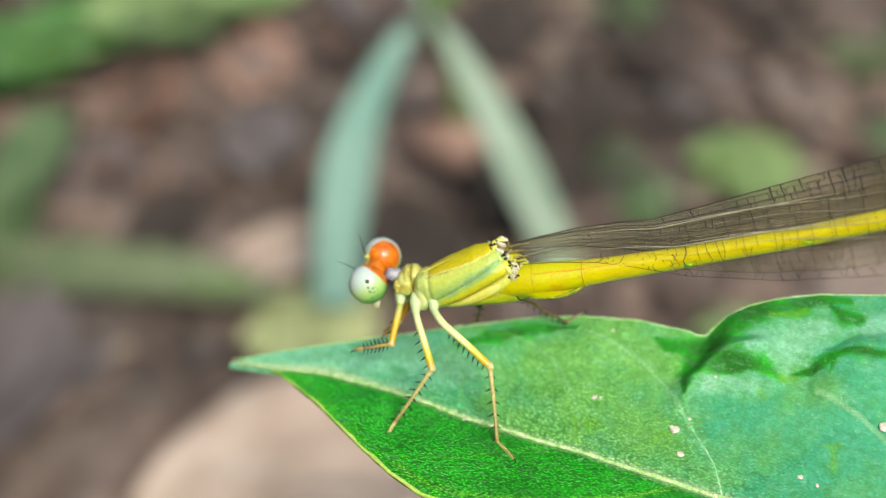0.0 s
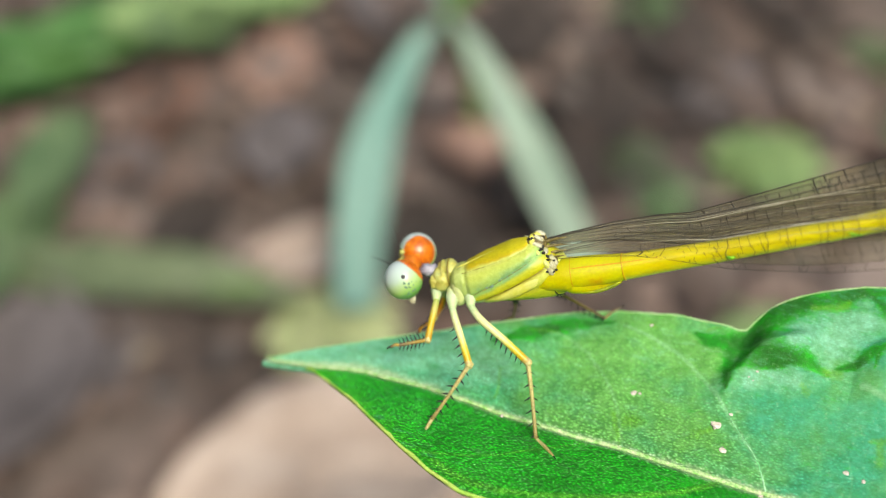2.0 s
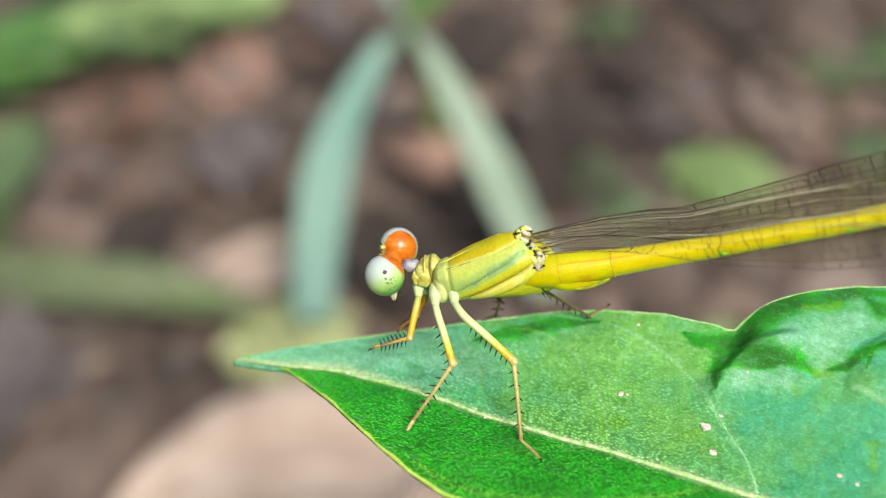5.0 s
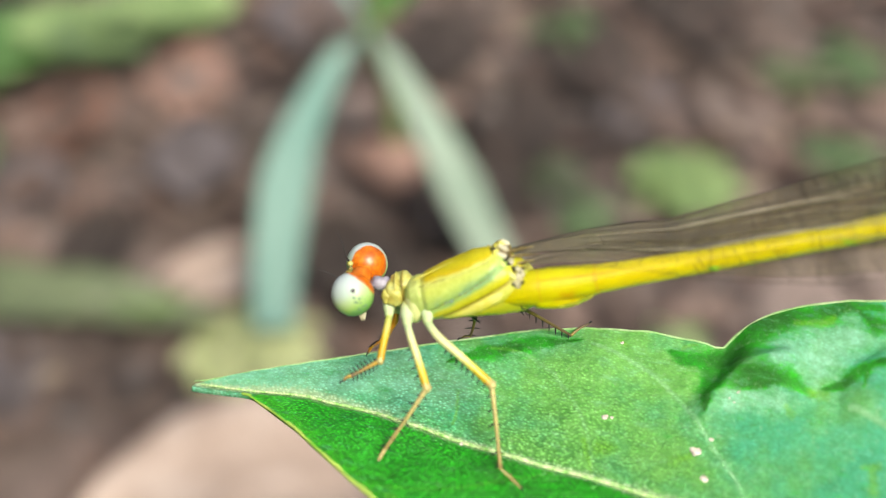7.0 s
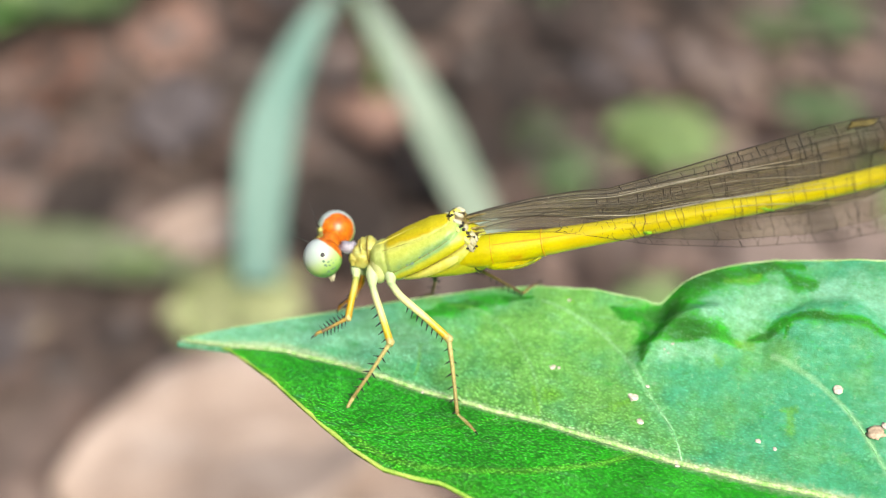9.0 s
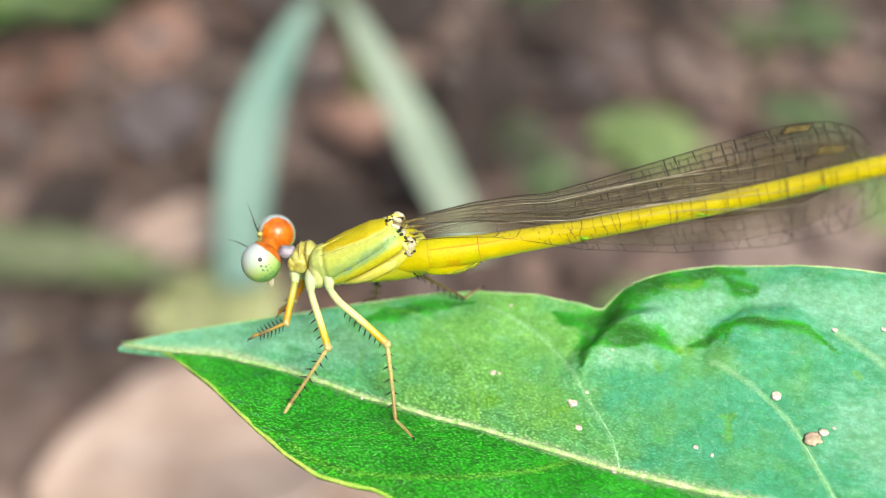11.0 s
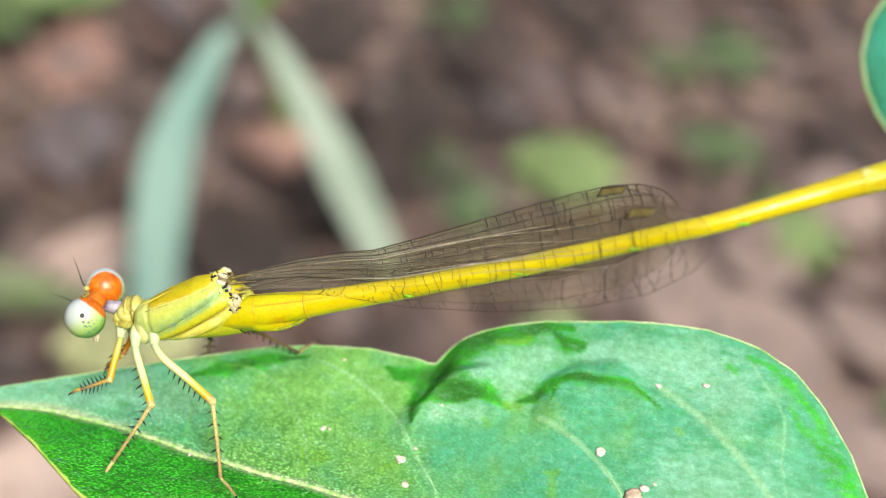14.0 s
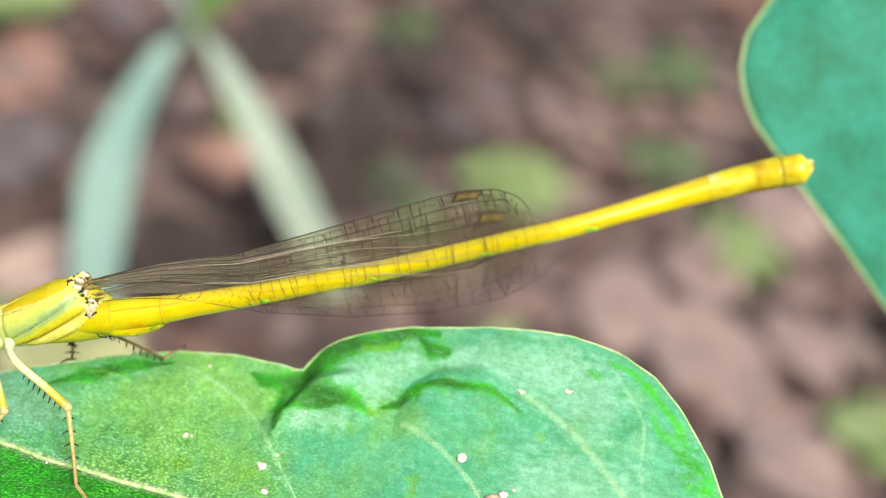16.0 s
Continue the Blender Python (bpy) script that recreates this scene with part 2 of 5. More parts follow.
def membrane_material(name, base, spread, tones, gloss=0.25):
    m, nt, b = material(name)
    v = millimetres(nt)
    clear = node(nt, "ShaderNodeBsdfTransparent")
    tone = ramp(nt, ((0.3, tones[0]), (0.7, tones[1])), noise_of(nt, v, 0.8, 3))
    sep = nt.nodes.new("ShaderNodeSeparateXYZ")
    nt.links.new(v, sep.inputs[0])
    stalk = span(nt, sep.outputs["X"], 13.0, 5.0)
    if base:
        tone = mixed(nt, tone, (0.62, 0.57, 0.44), arith(nt, "MULTIPLY", stalk, 0.6))
    nt.links.new(tone, clear.inputs["Color"])
    b.inputs["Base Color"].default_value = (0.24, 0.22, 0.16, 1)
    b.inputs["Roughness"].default_value = 0.22
    fr = node(nt, "ShaderNodeFresnel", (("IOR", 1.45),))
    relief(nt, b, noise_of(nt, v, 2.2, 3), 0.35, 0.08)
    fac = arith(nt, "MULTIPLY_ADD", noise_of(nt, v, 1.6, 4), spread, arith(nt, "MULTIPLY_ADD", stalk, 3.5 * base, base))
    mx = nt.nodes.new("ShaderNodeMixShader")
    nt.links.new(fac, mx.inputs[0])
    nt.links.new(clear.outputs[0], mx.inputs[1])
    nt.links.new(b.outputs[0], mx.inputs[2])
    gl = node(nt, "ShaderNodeBsdfGlossy", (("Roughness", 0.32),))
    nt.links.new(b.inputs["Normal"].links[0].from_socket, gl.inputs["Normal"])
    mx2 = nt.nodes.new("ShaderNodeMixShader")
    nt.links.new(arith(nt, "MULTIPLY", fr.outputs[0], gloss), mx2.inputs[0])
    nt.links.new(mx.outputs[0], mx2.inputs[1])
    nt.links.new(gl.outputs[0], mx2.inputs[2])
    nt.links.new(mx2.outputs[0], nt.nodes["Material Output"].inputs["Surface"])
    return m


SKIN = thorax_material()
NEAR_EYE = eye_material("eye_surface_near", -1)
FAR_EYE = eye_material("eye_surface_far", 1)
MEMBRANE = membrane_material("smoky_membrane", 0.06, 0.10, ((0.89, 0.88, 0.76), (0.96, 0.955, 0.90)))
CLEAR_MEMBRANE = membrane_material("clear_membrane", 0.0, 0.015, ((0.96, 0.96, 0.93), (0.985, 0.985, 0.97)), 0.04)
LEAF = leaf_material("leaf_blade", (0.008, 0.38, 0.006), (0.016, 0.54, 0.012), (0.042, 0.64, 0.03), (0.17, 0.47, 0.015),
                     sheen=((0.175, 0.50, 0.105), (0.062, 0.43, 0.215), (0.29, 0.66, 0.44), (0.008, 0.145, 0.003), (0.48, 0.62, 0.38)))
LEAF_FAR = leaf_material("leaf_blade_behind", (0.010, 0.25, 0.145), (0.014, 0.31, 0.205), (0.028, 0.375, 0.27), (0.05, 0.40, 0.20))
VEIN = mottled("leaf_vein", ((0.35, (0.20, 0.46, 0.10)), (0.65, (0.50, 0.60, 0.32))), 3.5, 9.0, 0.5, 0.8, 0.06, 0.4)
FINE_VEIN = mottled("leaf_fine_vein", ((0.35, (0.12, 0.46, 0.15)), (0.65, (0.30, 0.55, 0.30))), 2.2, 8.0, 0.5, 0.6, 0.05, 0.3)
RIM = mottled("leaf_margin", ((0.35, (0.19, 0.38, 0.11)), (0.65, (0.36, 0.50, 0.25))), 0.8, 6.0, 0.5, 0.4, 0.04)
YELLOW_RIM = mottled("leaf_margin_yellow", ((0.35, (0.16, 0.42, 0.03)), (0.65, (0.40, 0.54, 0.10))), 0.8, 6.0, 0.5, 0.4, 0.04)
CRUMB = mottled("debris_crumb", ((0.3, (0.36, 0.27, 0.18)), (0.7, (0.52, 0.41, 0.30))), 2.0, 8.0, 0.8, 0.6, 0.05)
SPECK = mottled("dust_speck", ((0.3, (0.46, 0.38, 0.30)), (0.7, (0.66, 0.60, 0.54))), 2.0, 8.0, 0.8, 0.6, 0.05)
ABDOMEN = mottled("abdomen_skin", ((0.30, (0.48, 0.30, 0.0)), (0.42, (0.49, 0.425, 0.0)), (0.7, (0.505, 0.49, 0.0))), 0.8, 9.0, 0.40, 0.4, 0.03, 0.08, 0.0, 0.5)
GLOSSY_ABDOMEN = mottled("abdomen_skin_glossy", ((0.3, (0.51, 0.41, 0.0)), (0.7, (0.57, 0.49, 0.0))), 0.5, 9.0, 0.34, 0.15, 0.02, 0.05, 0.0, 0.5)
GLOSSY_ABDOMEN.node_tree.nodes["Principled BSDF"].inputs["Coat Weight"].default_value = 1.0
GLOSSY_ABDOMEN.node_tree.nodes["Principled BSDF"].inputs["Coat Roughness"].default_value = 0.10
JOINT = mottled("abdomen_joint", ((0.3, (0.465, 0.270, 0.000)), (0.7, (0.540, 0.345, 0.003))), 0.8, 9.0, 0.4, 0.2, 0.02, 0.08)
TAIL = mottled("tail_end", ((0.32, (0.40, 0.27, 0.004)), (0.46, (0.50, 0.45, 0.01)), (0.56, (0.54, 0.50, 0.02)), (0.70, (0.60, 0.58, 0.24))), 1.1, 9.0, 0.30, 0.3, 0.03, 0.1, 0.0, 0.4)
GREEN_MARK = mottled("green_mark", ((0.3, (0.10, 0.42, 0.008)), (0.7, (0.28, 0.55, 0.01))), 3.0, 9.0, 0.6)
LOBE_EDGE = mottled("lobe_edge", ((0.35, (0.16, 0.22, 0.01)), (0.65, (0.42, 0.42, 0.01))), 2.2, 9.0, 0.5, 0.4, 0.03)
PALE = mottled("pale_sclerite", ((0.35, (0.31, 0.29, 0.14)), (0.65, (0.49, 0.47, 0.33))), 2.0, 8.0, 0.45, 0.5, 0.03, 0.25)
EYE_FLECK = mottled("eye_fleck", ((0.3, (0.09, 0.17, 0.10)), (0.7, (0.16, 0.26, 0.16))), 4.0, 20.0, 0.3)
STREAK = mottled("orange_streak", ((0.3, (0.52, 0.24, 0.004)), (0.7, (0.58, 0.36, 0.006))), 1.5, 9.0, 0.4, 0.3, 0.03, 0.12)
FLECK = mottled("thorax_fleck", ((0.3, (0.15, 0.25, 0.20)), (0.7, (0.24, 0.34, 0.26))), 4.0, 20.0, 0.5)
DARK = mottled("dark_chitin", ((0.3, (0.004, 0.0035, 0.003)), (0.7, (0.012, 0.010, 0.008))), 4.0, 20.0, 0.5)
WING_VEIN = mottled("wing_vein", ((0.3, (0.012, 0.010, 0.007)), (0.7, (0.035, 0.028, 0.018))), 3.0, 20.0, 0.75)
GLINT_STREAK = mottled("wing_glint_streak", ((0.3, (0.22, 0.20, 0.14)), (0.7, (0.36, 0.33, 0.25))), 2.0, 12.0, 0.5)
STIGMA = mottled("wing_cell_spot", ((0.3, (0.06, 0.048, 0.008)), (0.7, (0.15, 0.12, 0.03))), 4.0, 12.0, 0.5)
PLATE = mottled("thorax_plate", ((0.3, (0.52, 0.48, 0.025)), (0.5, (0.58, 0.56, 0.14)), (0.7, (0.50, 0.54, 0.14))), 0.9, 7.0, 0.36, 0.25, 0.03, 0.08)
HINGE = mottled("hinge_hollow", ((0.3, (0.05, 0.038, 0.010)), (0.55, (0.16, 0.12, 0.03)), (0.75, (0.30, 0.25, 0.09))), 4.0, 14.0, 0.5, 0.5, 0.03, 0.3)
SEAM = mottled("seam_skin", ((0.3, (0.13, 0.10, 0.015)), (0.7, (0.26, 0.21, 0.03))), 1.6, 8.0, 0.5)
COLLAR = mottled("collar_skin", ((0.3, (0.36, 0.28, 0.05)), (0.5, (0.44, 0.42, 0.09)), (0.7, (0.42, 0.47, 0.18))), 1.6, 8.0, 0.4, 0.4, 0.04, 0.2)
NECK = mottled("neck_skin", ((0.3, (0.168, 0.151, 0.202)), (0.7, (0.347, 0.336, 0.370))), 2.2, 9.0, 0.5)
ORANGE = mottled("orange_vertex", ((0.3, (0.450, 0.083, 0.003)), (0.7, (0.600, 0.195, 0.009))), 1.6, 9.0, 0.5, 0.3, 0.03, 0.12)
FACE = mottled("face_skin", ((0.3, (0.385, 0.385, 0.070)), (0.7, (0.504, 0.518, 0.238))), 1.5, 8.0, 0.4, 0.3, 0.03)
FEMUR = along_material("femur_skin", ((0.0, (0.38, 0.50, 0.26)), (0.3, (0.54, 0.57, 0.28)), (0.6, (0.62, 0.60, 0.24)), (0.78, (0.62, 0.50, 0.05)), (0.93, (0.58, 0.35, 0.006)), (1.0, (0.45, 0.36, 0.18))), 0.42, 0.2, 0.08)
FORE_FEMUR = along_material("fore_femur_skin", ((0.0, (0.304, 0.372, 0.081)), (0.35, (0.47, 0.41, 0.09)), (0.6, (0.53, 0.35, 0.010)), (1.0, (0.48, 0.28, 0.020))))
ORANGE_LEG = along_material("orange_leg_skin", ((0.0, (0.504, 0.259, 0.007)), (0.6, (0.475, 0.187, 0.007)), (1.0, (0.302, 0.158, 0.072))))
TIBIA = along_material("tibia_skin", ((0.0, (0.46, 0.40, 0.16)), (0.4, (0.38, 0.33, 0.12)), (1.0, (0.24, 0.18, 0.06))), 0.45, 0.3)
FORE_TIBIA = along_material("fore_tibia_skin", ((0.0, (0.42, 0.28, 0.04)), (0.5, (0.28, 0.20, 0.05)), (1.0, (0.10, 0.08, 0.045))), 0.45, 0.25)
FAR_LEG = along_material("far_leg_skin", ((0.0, (0.22, 0.17, 0.03)), (0.5, (0.13, 0.09, 0.03)), (1.0, (0.08, 0.055, 0.03))), 0.45, 0.25)
SOIL = mottled("soil", ((0.25, (0.058, 0.043, 0.035)), (0.42, (0.096, 0.071, 0.060)), (0.55, (0.130, 0.098, 0.085)), (0.68, (0.158, 0.127, 0.113)), (0.8, (0.120, 0.108, 0.103))), 0.025, 0.4, 0.9, 0.5, 1.5, 0.2)
STRAW = mottled("dry_leaf_tan", ((0.3, (0.27, 0.20, 0.16)), (0.5, (0.345, 0.265, 0.215)), (0.7, (0.45, 0.365, 0.31))), 0.05, 0.5, 0.75, 0.4, 0.5, 0.12)
DULL_STRAW = mottled("dry_leaf_dull", ((0.3, (0.19, 0.145, 0.125)), (0.7, (0.26, 0.20, 0.172))), 0.05, 0.5, 0.75, 0.4, 0.5, 0.15)
SALMON = mottled("dry_leaf_salmon", ((0.3, (0.20, 0.115, 0.085)), (0.7, (0.33, 0.21, 0.165))), 0.06, 0.5, 0.75, 0.4, 0.5, 0.2)
RUST = mottled("dry_leaf_rust", ((0.3, (0.105, 0.050, 0.034)), (0.7, (0.165, 0.088, 0.062))), 0.06, 0.5, 0.75, 0.4, 0.5, 0.2)
MAUVE = mottled("dry_leaf_grey", ((0.3, (0.060, 0.048, 0.047)), (0.7, (0.118, 0.101, 0.103))), 0.06, 0.5, 0.8, 0.4, 0.5, 0.2)
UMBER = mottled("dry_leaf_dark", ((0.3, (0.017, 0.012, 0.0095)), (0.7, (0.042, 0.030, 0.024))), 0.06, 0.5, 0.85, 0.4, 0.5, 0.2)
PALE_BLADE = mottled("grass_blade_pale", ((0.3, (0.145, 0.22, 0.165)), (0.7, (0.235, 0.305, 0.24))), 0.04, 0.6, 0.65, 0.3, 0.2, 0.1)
BLADE = mottled("grass_blade", ((0.3, (0.085, 0.19, 0.158)), (0.7, (0.145, 0.255, 0.212))), 0.04, 0.6, 0.65, 0.3, 0.2, 0.1)
WEED = mottled("weed_leaf", ((0.3, (0.062, 0.105, 0.045)), (0.7, (0.105, 0.155, 0.07))), 0.05, 0.6, 0.5, 0.3, 0.2, 0.15)
WEED_GREEN = mottled("weed_leaf_fresh", ((0.3, (0.038, 0.105, 0.024)), (0.7, (0.075, 0.165, 0.042))), 0.05, 0.6, 0.5, 0.3, 0.2, 0.15)
YELLOW_WEED = mottled("weed_leaf_yellow", ((0.3, (0.24, 0.275, 0.12)), (0.7, (0.33, 0.36, 0.18))), 0.05, 0.6, 0.5, 0.3, 0.2, 0.12)
WEED_PALE = mottled("weed_leaf_pale", ((0.3, (0.125, 0.195, 0.07)), (0.7, (0.185, 0.265, 0.10))), 0.05, 0.6, 0.5, 0.3, 0.2, 0.12)
MAUVE_WEED = mottled("weed_leaf_dull", ((0.3, (0.072, 0.095, 0.045)), (0.7, (0.115, 0.142, 0.072))), 0.05, 0.6, 0.5, 0.3, 0.2, 0.15)
OLIVE_WEED = mottled("weed_leaf_olive", ((0.3, (0.040, 0.050, 0.028)), (0.7, (0.068, 0.080, 0.045))), 0.05, 0.6, 0.5, 0.3, 0.2, 0.15)
SKY_BLOCK = mottled("sky_block_leaves", ((0.3, (0.012, 0.026, 0.008)), (0.7, (0.035, 0.06, 0.02))), 0.006, 0.03, 0.7, 0.6, 40.0, 0.4)
STEM = mottled("green_stem", ((0.3, (0.096, 0.208, 0.048)), (0.7, (0.176, 0.288, 0.080))), 0.2, 1.0, 0.5)


# ---- builders ----
def part(name, bm, mat, parent=None, label="", at=None, smooth=True):
    """One mesh object from a bmesh in millimetres, under a thing or a part."""
    for v in bm.verts:
        v.co *= K
    bmesh.ops.recalc_face_normals(bm, faces=bm.faces)
    me = bpy.data.meshes.new(name)
    for f in bm.faces:
        f.smooth = smooth
    bm.to_mesh(me)
    bm.free()
    me.materials.append(mat)
    ob = new(name, me)
    if parent is not None:
        ob.parent = parent
    if at is not None:
        ob.matrix_basis = at
    if label:
        tagged(ob, label)
    return ob


def spline(points, n):
    """n + 1 points on a smooth curve through the given ones."""
    p = [Vector(q) for q in points]
    p = [p[0] * 2 - p[1]] + p + [p[-1] * 2 - p[-2]]
    out = []
    spans = len(p) - 3
    for i in range(n + 1):
        s = min(i / n * spans, spans - 1e-9)
        k = int(s)
        t = s - k
        a, b, c, d = p[k:k + 4]
        out.append(0.5 * (2 * b + (c - a) * t + (2 * a - 5 * b + 4 * c - d) * t * t + (3 * b - a - 3 * c + d) * t ** 3))
    return out


def lerp_table(table, x):
    """Linear reading of ((x, y), ...)."""
    xs, ys = zip(*table)
    return float(np.interp(x, xs, ys))


def tube(bm, points, radii, seg=10, cap=True, lo=0.0, hi=1.0, squash=1.0, side=None):
    """A round limb along points, with its length from lo to hi in the attribute "along"."""
    layer = bm.verts.layers.float.get("along") or bm.verts.layers.float.new("along")
    n = len(points)
    rings = []
    ref = Vector(side) if side else Vector((0.13, 0.97, 0.2))
    for i, p in enumerate(points):
        t = (points[min(i + 1, n - 1)] - points[max(i - 1, 0)]).normalized()
        e = (ref - t * ref.dot(t)).normalized()
        g = t.cross(e)
        r = radii[i] if isinstance(radii, (list, tuple)) else radii
        ring = []
        for k in range(seg):
            a = 2 * math.pi * k / seg
            v = bm.verts.new(p + e * (r * squash * math.cos(a)) + g * (r * math.sin(a)))
            v[layer] = lo + (hi - lo) * i / max(1, n - 1)
            ring.append(v)
        rings.append(ring)
    for a, b in zip(rings, rings[1:]):
        for k in range(seg):
            bm.faces.new((a[k], a[(k + 1) % seg], b[(k + 1) % seg], b[k]))
    if cap:
        for ring, s in ((rings[0], -1), (rings[-1], 1)):
            i = 0 if s < 0 else n - 1
            t = (points[min(i + 1, n - 1)] - points[max(i - 1, 0)]).normalized()
            r = radii[i] if isinstance(radii, (list, tuple)) else radii
            c = bm.verts.new(points[i] + t * (s * r * 0.7))
            c[layer] = lo if s < 0 else hi
            for k in range(seg):
                bm.faces.new((ring[k], ring[(k + 1) % seg], c))


def blob(bm, centre, radii, turn=None, seg=16, rings=10, wob=0.0):
    """An ellipsoid, a little uneven if wob is given."""
    c = Vector(centre)
    grid = []
    for i in range(1, rings):
        th = math.pi * i / rings
        row = []
        for k in range(seg):
            ph = 2 * math.pi * k / seg
            d = Vector((math.sin(th) * math.cos(ph), math.sin(th) * math.sin(ph), math.cos(th)))
            s = 1 + wob * noise.noise(d * 1.7 + c)
            q = Vector((d.x * radii[0], d.y * radii[1], d.z * radii[2])) * s
            row.append(bm.verts.new(c + (turn @ q if turn else q)))
        grid.append(row)
    ends = [bm.verts.new(c + (turn @ Vector((0, 0, s * radii[2])) if turn else Vector((0, 0, s * radii[2])))) for s in (1, -1)]
    for a, b in zip(grid, grid[1:]):
        for k in range(seg):
            bm.faces.new((a[k], a[(k + 1) % seg], b[(k + 1) % seg], b[k]))
    for k in range(seg):
        bm.faces.new((ends[0], grid[0][(k + 1) % seg], grid[0][k]))
        bm.faces.new((ends[1], grid[-1][k], grid[-1][(k + 1) % seg]))


def sheet(bm, fn, nu, nv, thick=0.0):
    """A grid of fn(i / nu, j / nv) points, closed with an underside thick below."""
    top = [[Vector(fn(i / nu, j / nv)) for j in range(nv + 1)] for i in range(nu + 1)]
    def normal(i, j):
        a = top[min(i + 1, nu)][j] - top[max(i - 1, 0)][j]
        b = top[i][min(j + 1, nv)] - top[i][max(j - 1, 0)]
        n = a.cross(b)
        return n.normalized() if n.length > 1e-9 else Vector((0, 0, 1))
    vt = [[bm.verts.new(p) for p in row] for row in top]
    for i in range(nu):
        for j in range(nv):
            bm.faces.new((vt[i][j], vt[i + 1][j], vt[i + 1][j + 1], vt[i][j + 1]))
    if thick:
        vb = [[bm.verts.new(top[i][j] - normal(i, j) * thick) for j in range(nv + 1)] for i in range(nu + 1)]
        for i in range(nu):
            for j in range(nv):
                bm.faces.new((vb[i][j + 1], vb[i + 1][j + 1], vb[i + 1][j], vb[i][j]))
        for i in range(nu):
            bm.faces.new((vt[i][0], vb[i][0], vb[i + 1][0], vt[i + 1][0]))
            bm.faces.new((vt[i + 1][nv], vb[i + 1][nv], vb[i][nv], vt[i][nv]))
        for j in range(nv):
            bm.faces.new((vt[0][j + 1], vb[0][j + 1], vb[0][j], vt[0][j]))
            bm.faces.new((vt[nu][j], vb[nu][j], vb[nu][j + 1], vt[nu][j + 1]))


def empty(name, m):
    ob = new(name)
    ob.matrix_basis = m
    ob.empty_display_size = 0.005
    return ob


def axes(o, x, y, z):
    """A pose from an origin in millimetres and three axes."""
    m = Matrix((x, y, z)).transposed().to_4x4()
    m.translation = Vector(o) * K
    return m


# ---- ground ----
def ground():
    bm = bmesh.new()
    n = 150
    def at(s, t):
        a, b = 2 * s - 1, 2 * t - 1
        x = 30 + 420 * a + 60000 * a ** 9
        y = 300 + 420 * b + 60000 * b ** 9
        near = math.exp(-((x / 900) ** 2 + ((y - 300) / 900) ** 2))
        h = 6 * noise.fractal(Vector((x, y, 0)) * 0.012, 1.0, 2.0, 4) + 2.5 * noise.noise(Vector((x, y, 5)) * 0.07)
        return x, y, (h - 4) * near - 2 * (1 - near)
    sheet(bm, at, n, n)
    return tagged(part("ground", bm, SOIL), "brown bare soil ground with darker patches", "ground", kind="structure")


ground()


def hedge():
    """A ring of dark green growth, added out of view to shut off the low sky."""
    bm = bmesh.new()
    def at(s, t):
        a = 2 * math.pi * s
        q = Vector((math.cos(a), math.sin(a), t))
        r = 3000 + 260 * noise.noise(q * 6) + 160 * noise.noise(q * 17) + 500 * (t - 0.5) ** 2
        return r * math.cos(a), r * math.sin(a), -30 + t * (2000 - 900 * q.y + 300 * noise.noise(q * 4 + Vector((5, 0, 0))))
    sheet(bm, at, 160, 30)
    return tagged(part("backdrop", bm, SKY_BLOCK), "unseen dark green ring added to shut off low sky", "hedge", kind="structure")


hedge()


def flake_material():
    m, nt, b = material("litter_flakes")
    geo = nt.nodes.new("ShaderNodeNewGeometry")
    col = ramp(nt, ((0.0, (0.043, 0.031, 0.025)), (0.12, (0.067, 0.048, 0.039)), (0.4, (0.118, 0.081, 0.064)), (0.6, (0.106, 0.089, 0.080)), (0.8, (0.148, 0.112, 0.093)), (0.95, (0.130, 0.122, 0.117)), (1.0, (0.21, 0.177, 0.133))),
               geo.outputs["Random Per Island"])
    v = millimetres(nt)
    grain = ramp(nt, ((0.3, (0.75,) * 3), (0.7, (1.25,) * 3)), noise_of(nt, v, 0.5, 3))
    col = mixed(nt, col, grain, 1.0, "MULTIPLY")
    tone_patch = ramp(nt, ((0.36, (0.30, 0.28, 0.28)), (0.46, (0.85, 0.80, 0.78)), (0.56, (1.15, 1.0, 0.95)), (0.66, (1.5, 1.42, 1.40))), noise_of(nt, v, 0.022, 2, 0.5))
    nt.links.new(mixed(nt, col, tone_patch, 1.0, "MULTIPLY"), b.inputs["Base Color"])
    b.inputs["Roughness"].default_value = 0.8
    return m


def litter_flakes():
    """Broken bits of dead leaf strewn over the soil, too many to count."""
    rnd = random.Random(21)
    bm = bmesh.new()
    for k in range(5200):
        x, y = rnd.uniform(-330, 420), 130 + 520 * rnd.random() ** 1.2
        size = rnd.uniform(3, 12) * (0.6 + 0.5 * rnd.random())
        turn = Matrix.Rotation(rnd.uniform(0, 6.3), 3, "Z") @ Matrix.Rotation(rnd.uniform(-0.2, 0.2), 3, "X") @ Matrix.Rotation(rnd.uniform(-0.2, 0.2), 3, "Y")
        o = Vector((x, y, rnd.uniform(-1.5, 5.0)))
        asp = rnd.uniform(0.35, 0.8)
        n = rnd.choice((5, 6, 7))
        ring = []
        for i in range(n):
            a = 2 * math.pi * i / n
            r = size * rnd.uniform(0.7, 1.15)
            ring.append(bm.verts.new(o + turn @ Vector((r * math.cos(a), r * asp * math.sin(a), rnd.uniform(0, 0.12) * size))))
        c = bm.verts.new(o)
        for i in range(n):
            bm.faces.new((ring[i], ring[(i + 1) % n], c))
    ob = part("leaf_litter", bm, flake_material())
    return tagged(ob, "broken brown and grey bits of dead leaves on soil", "leaf litter", kind="stuff")


litter_flakes()


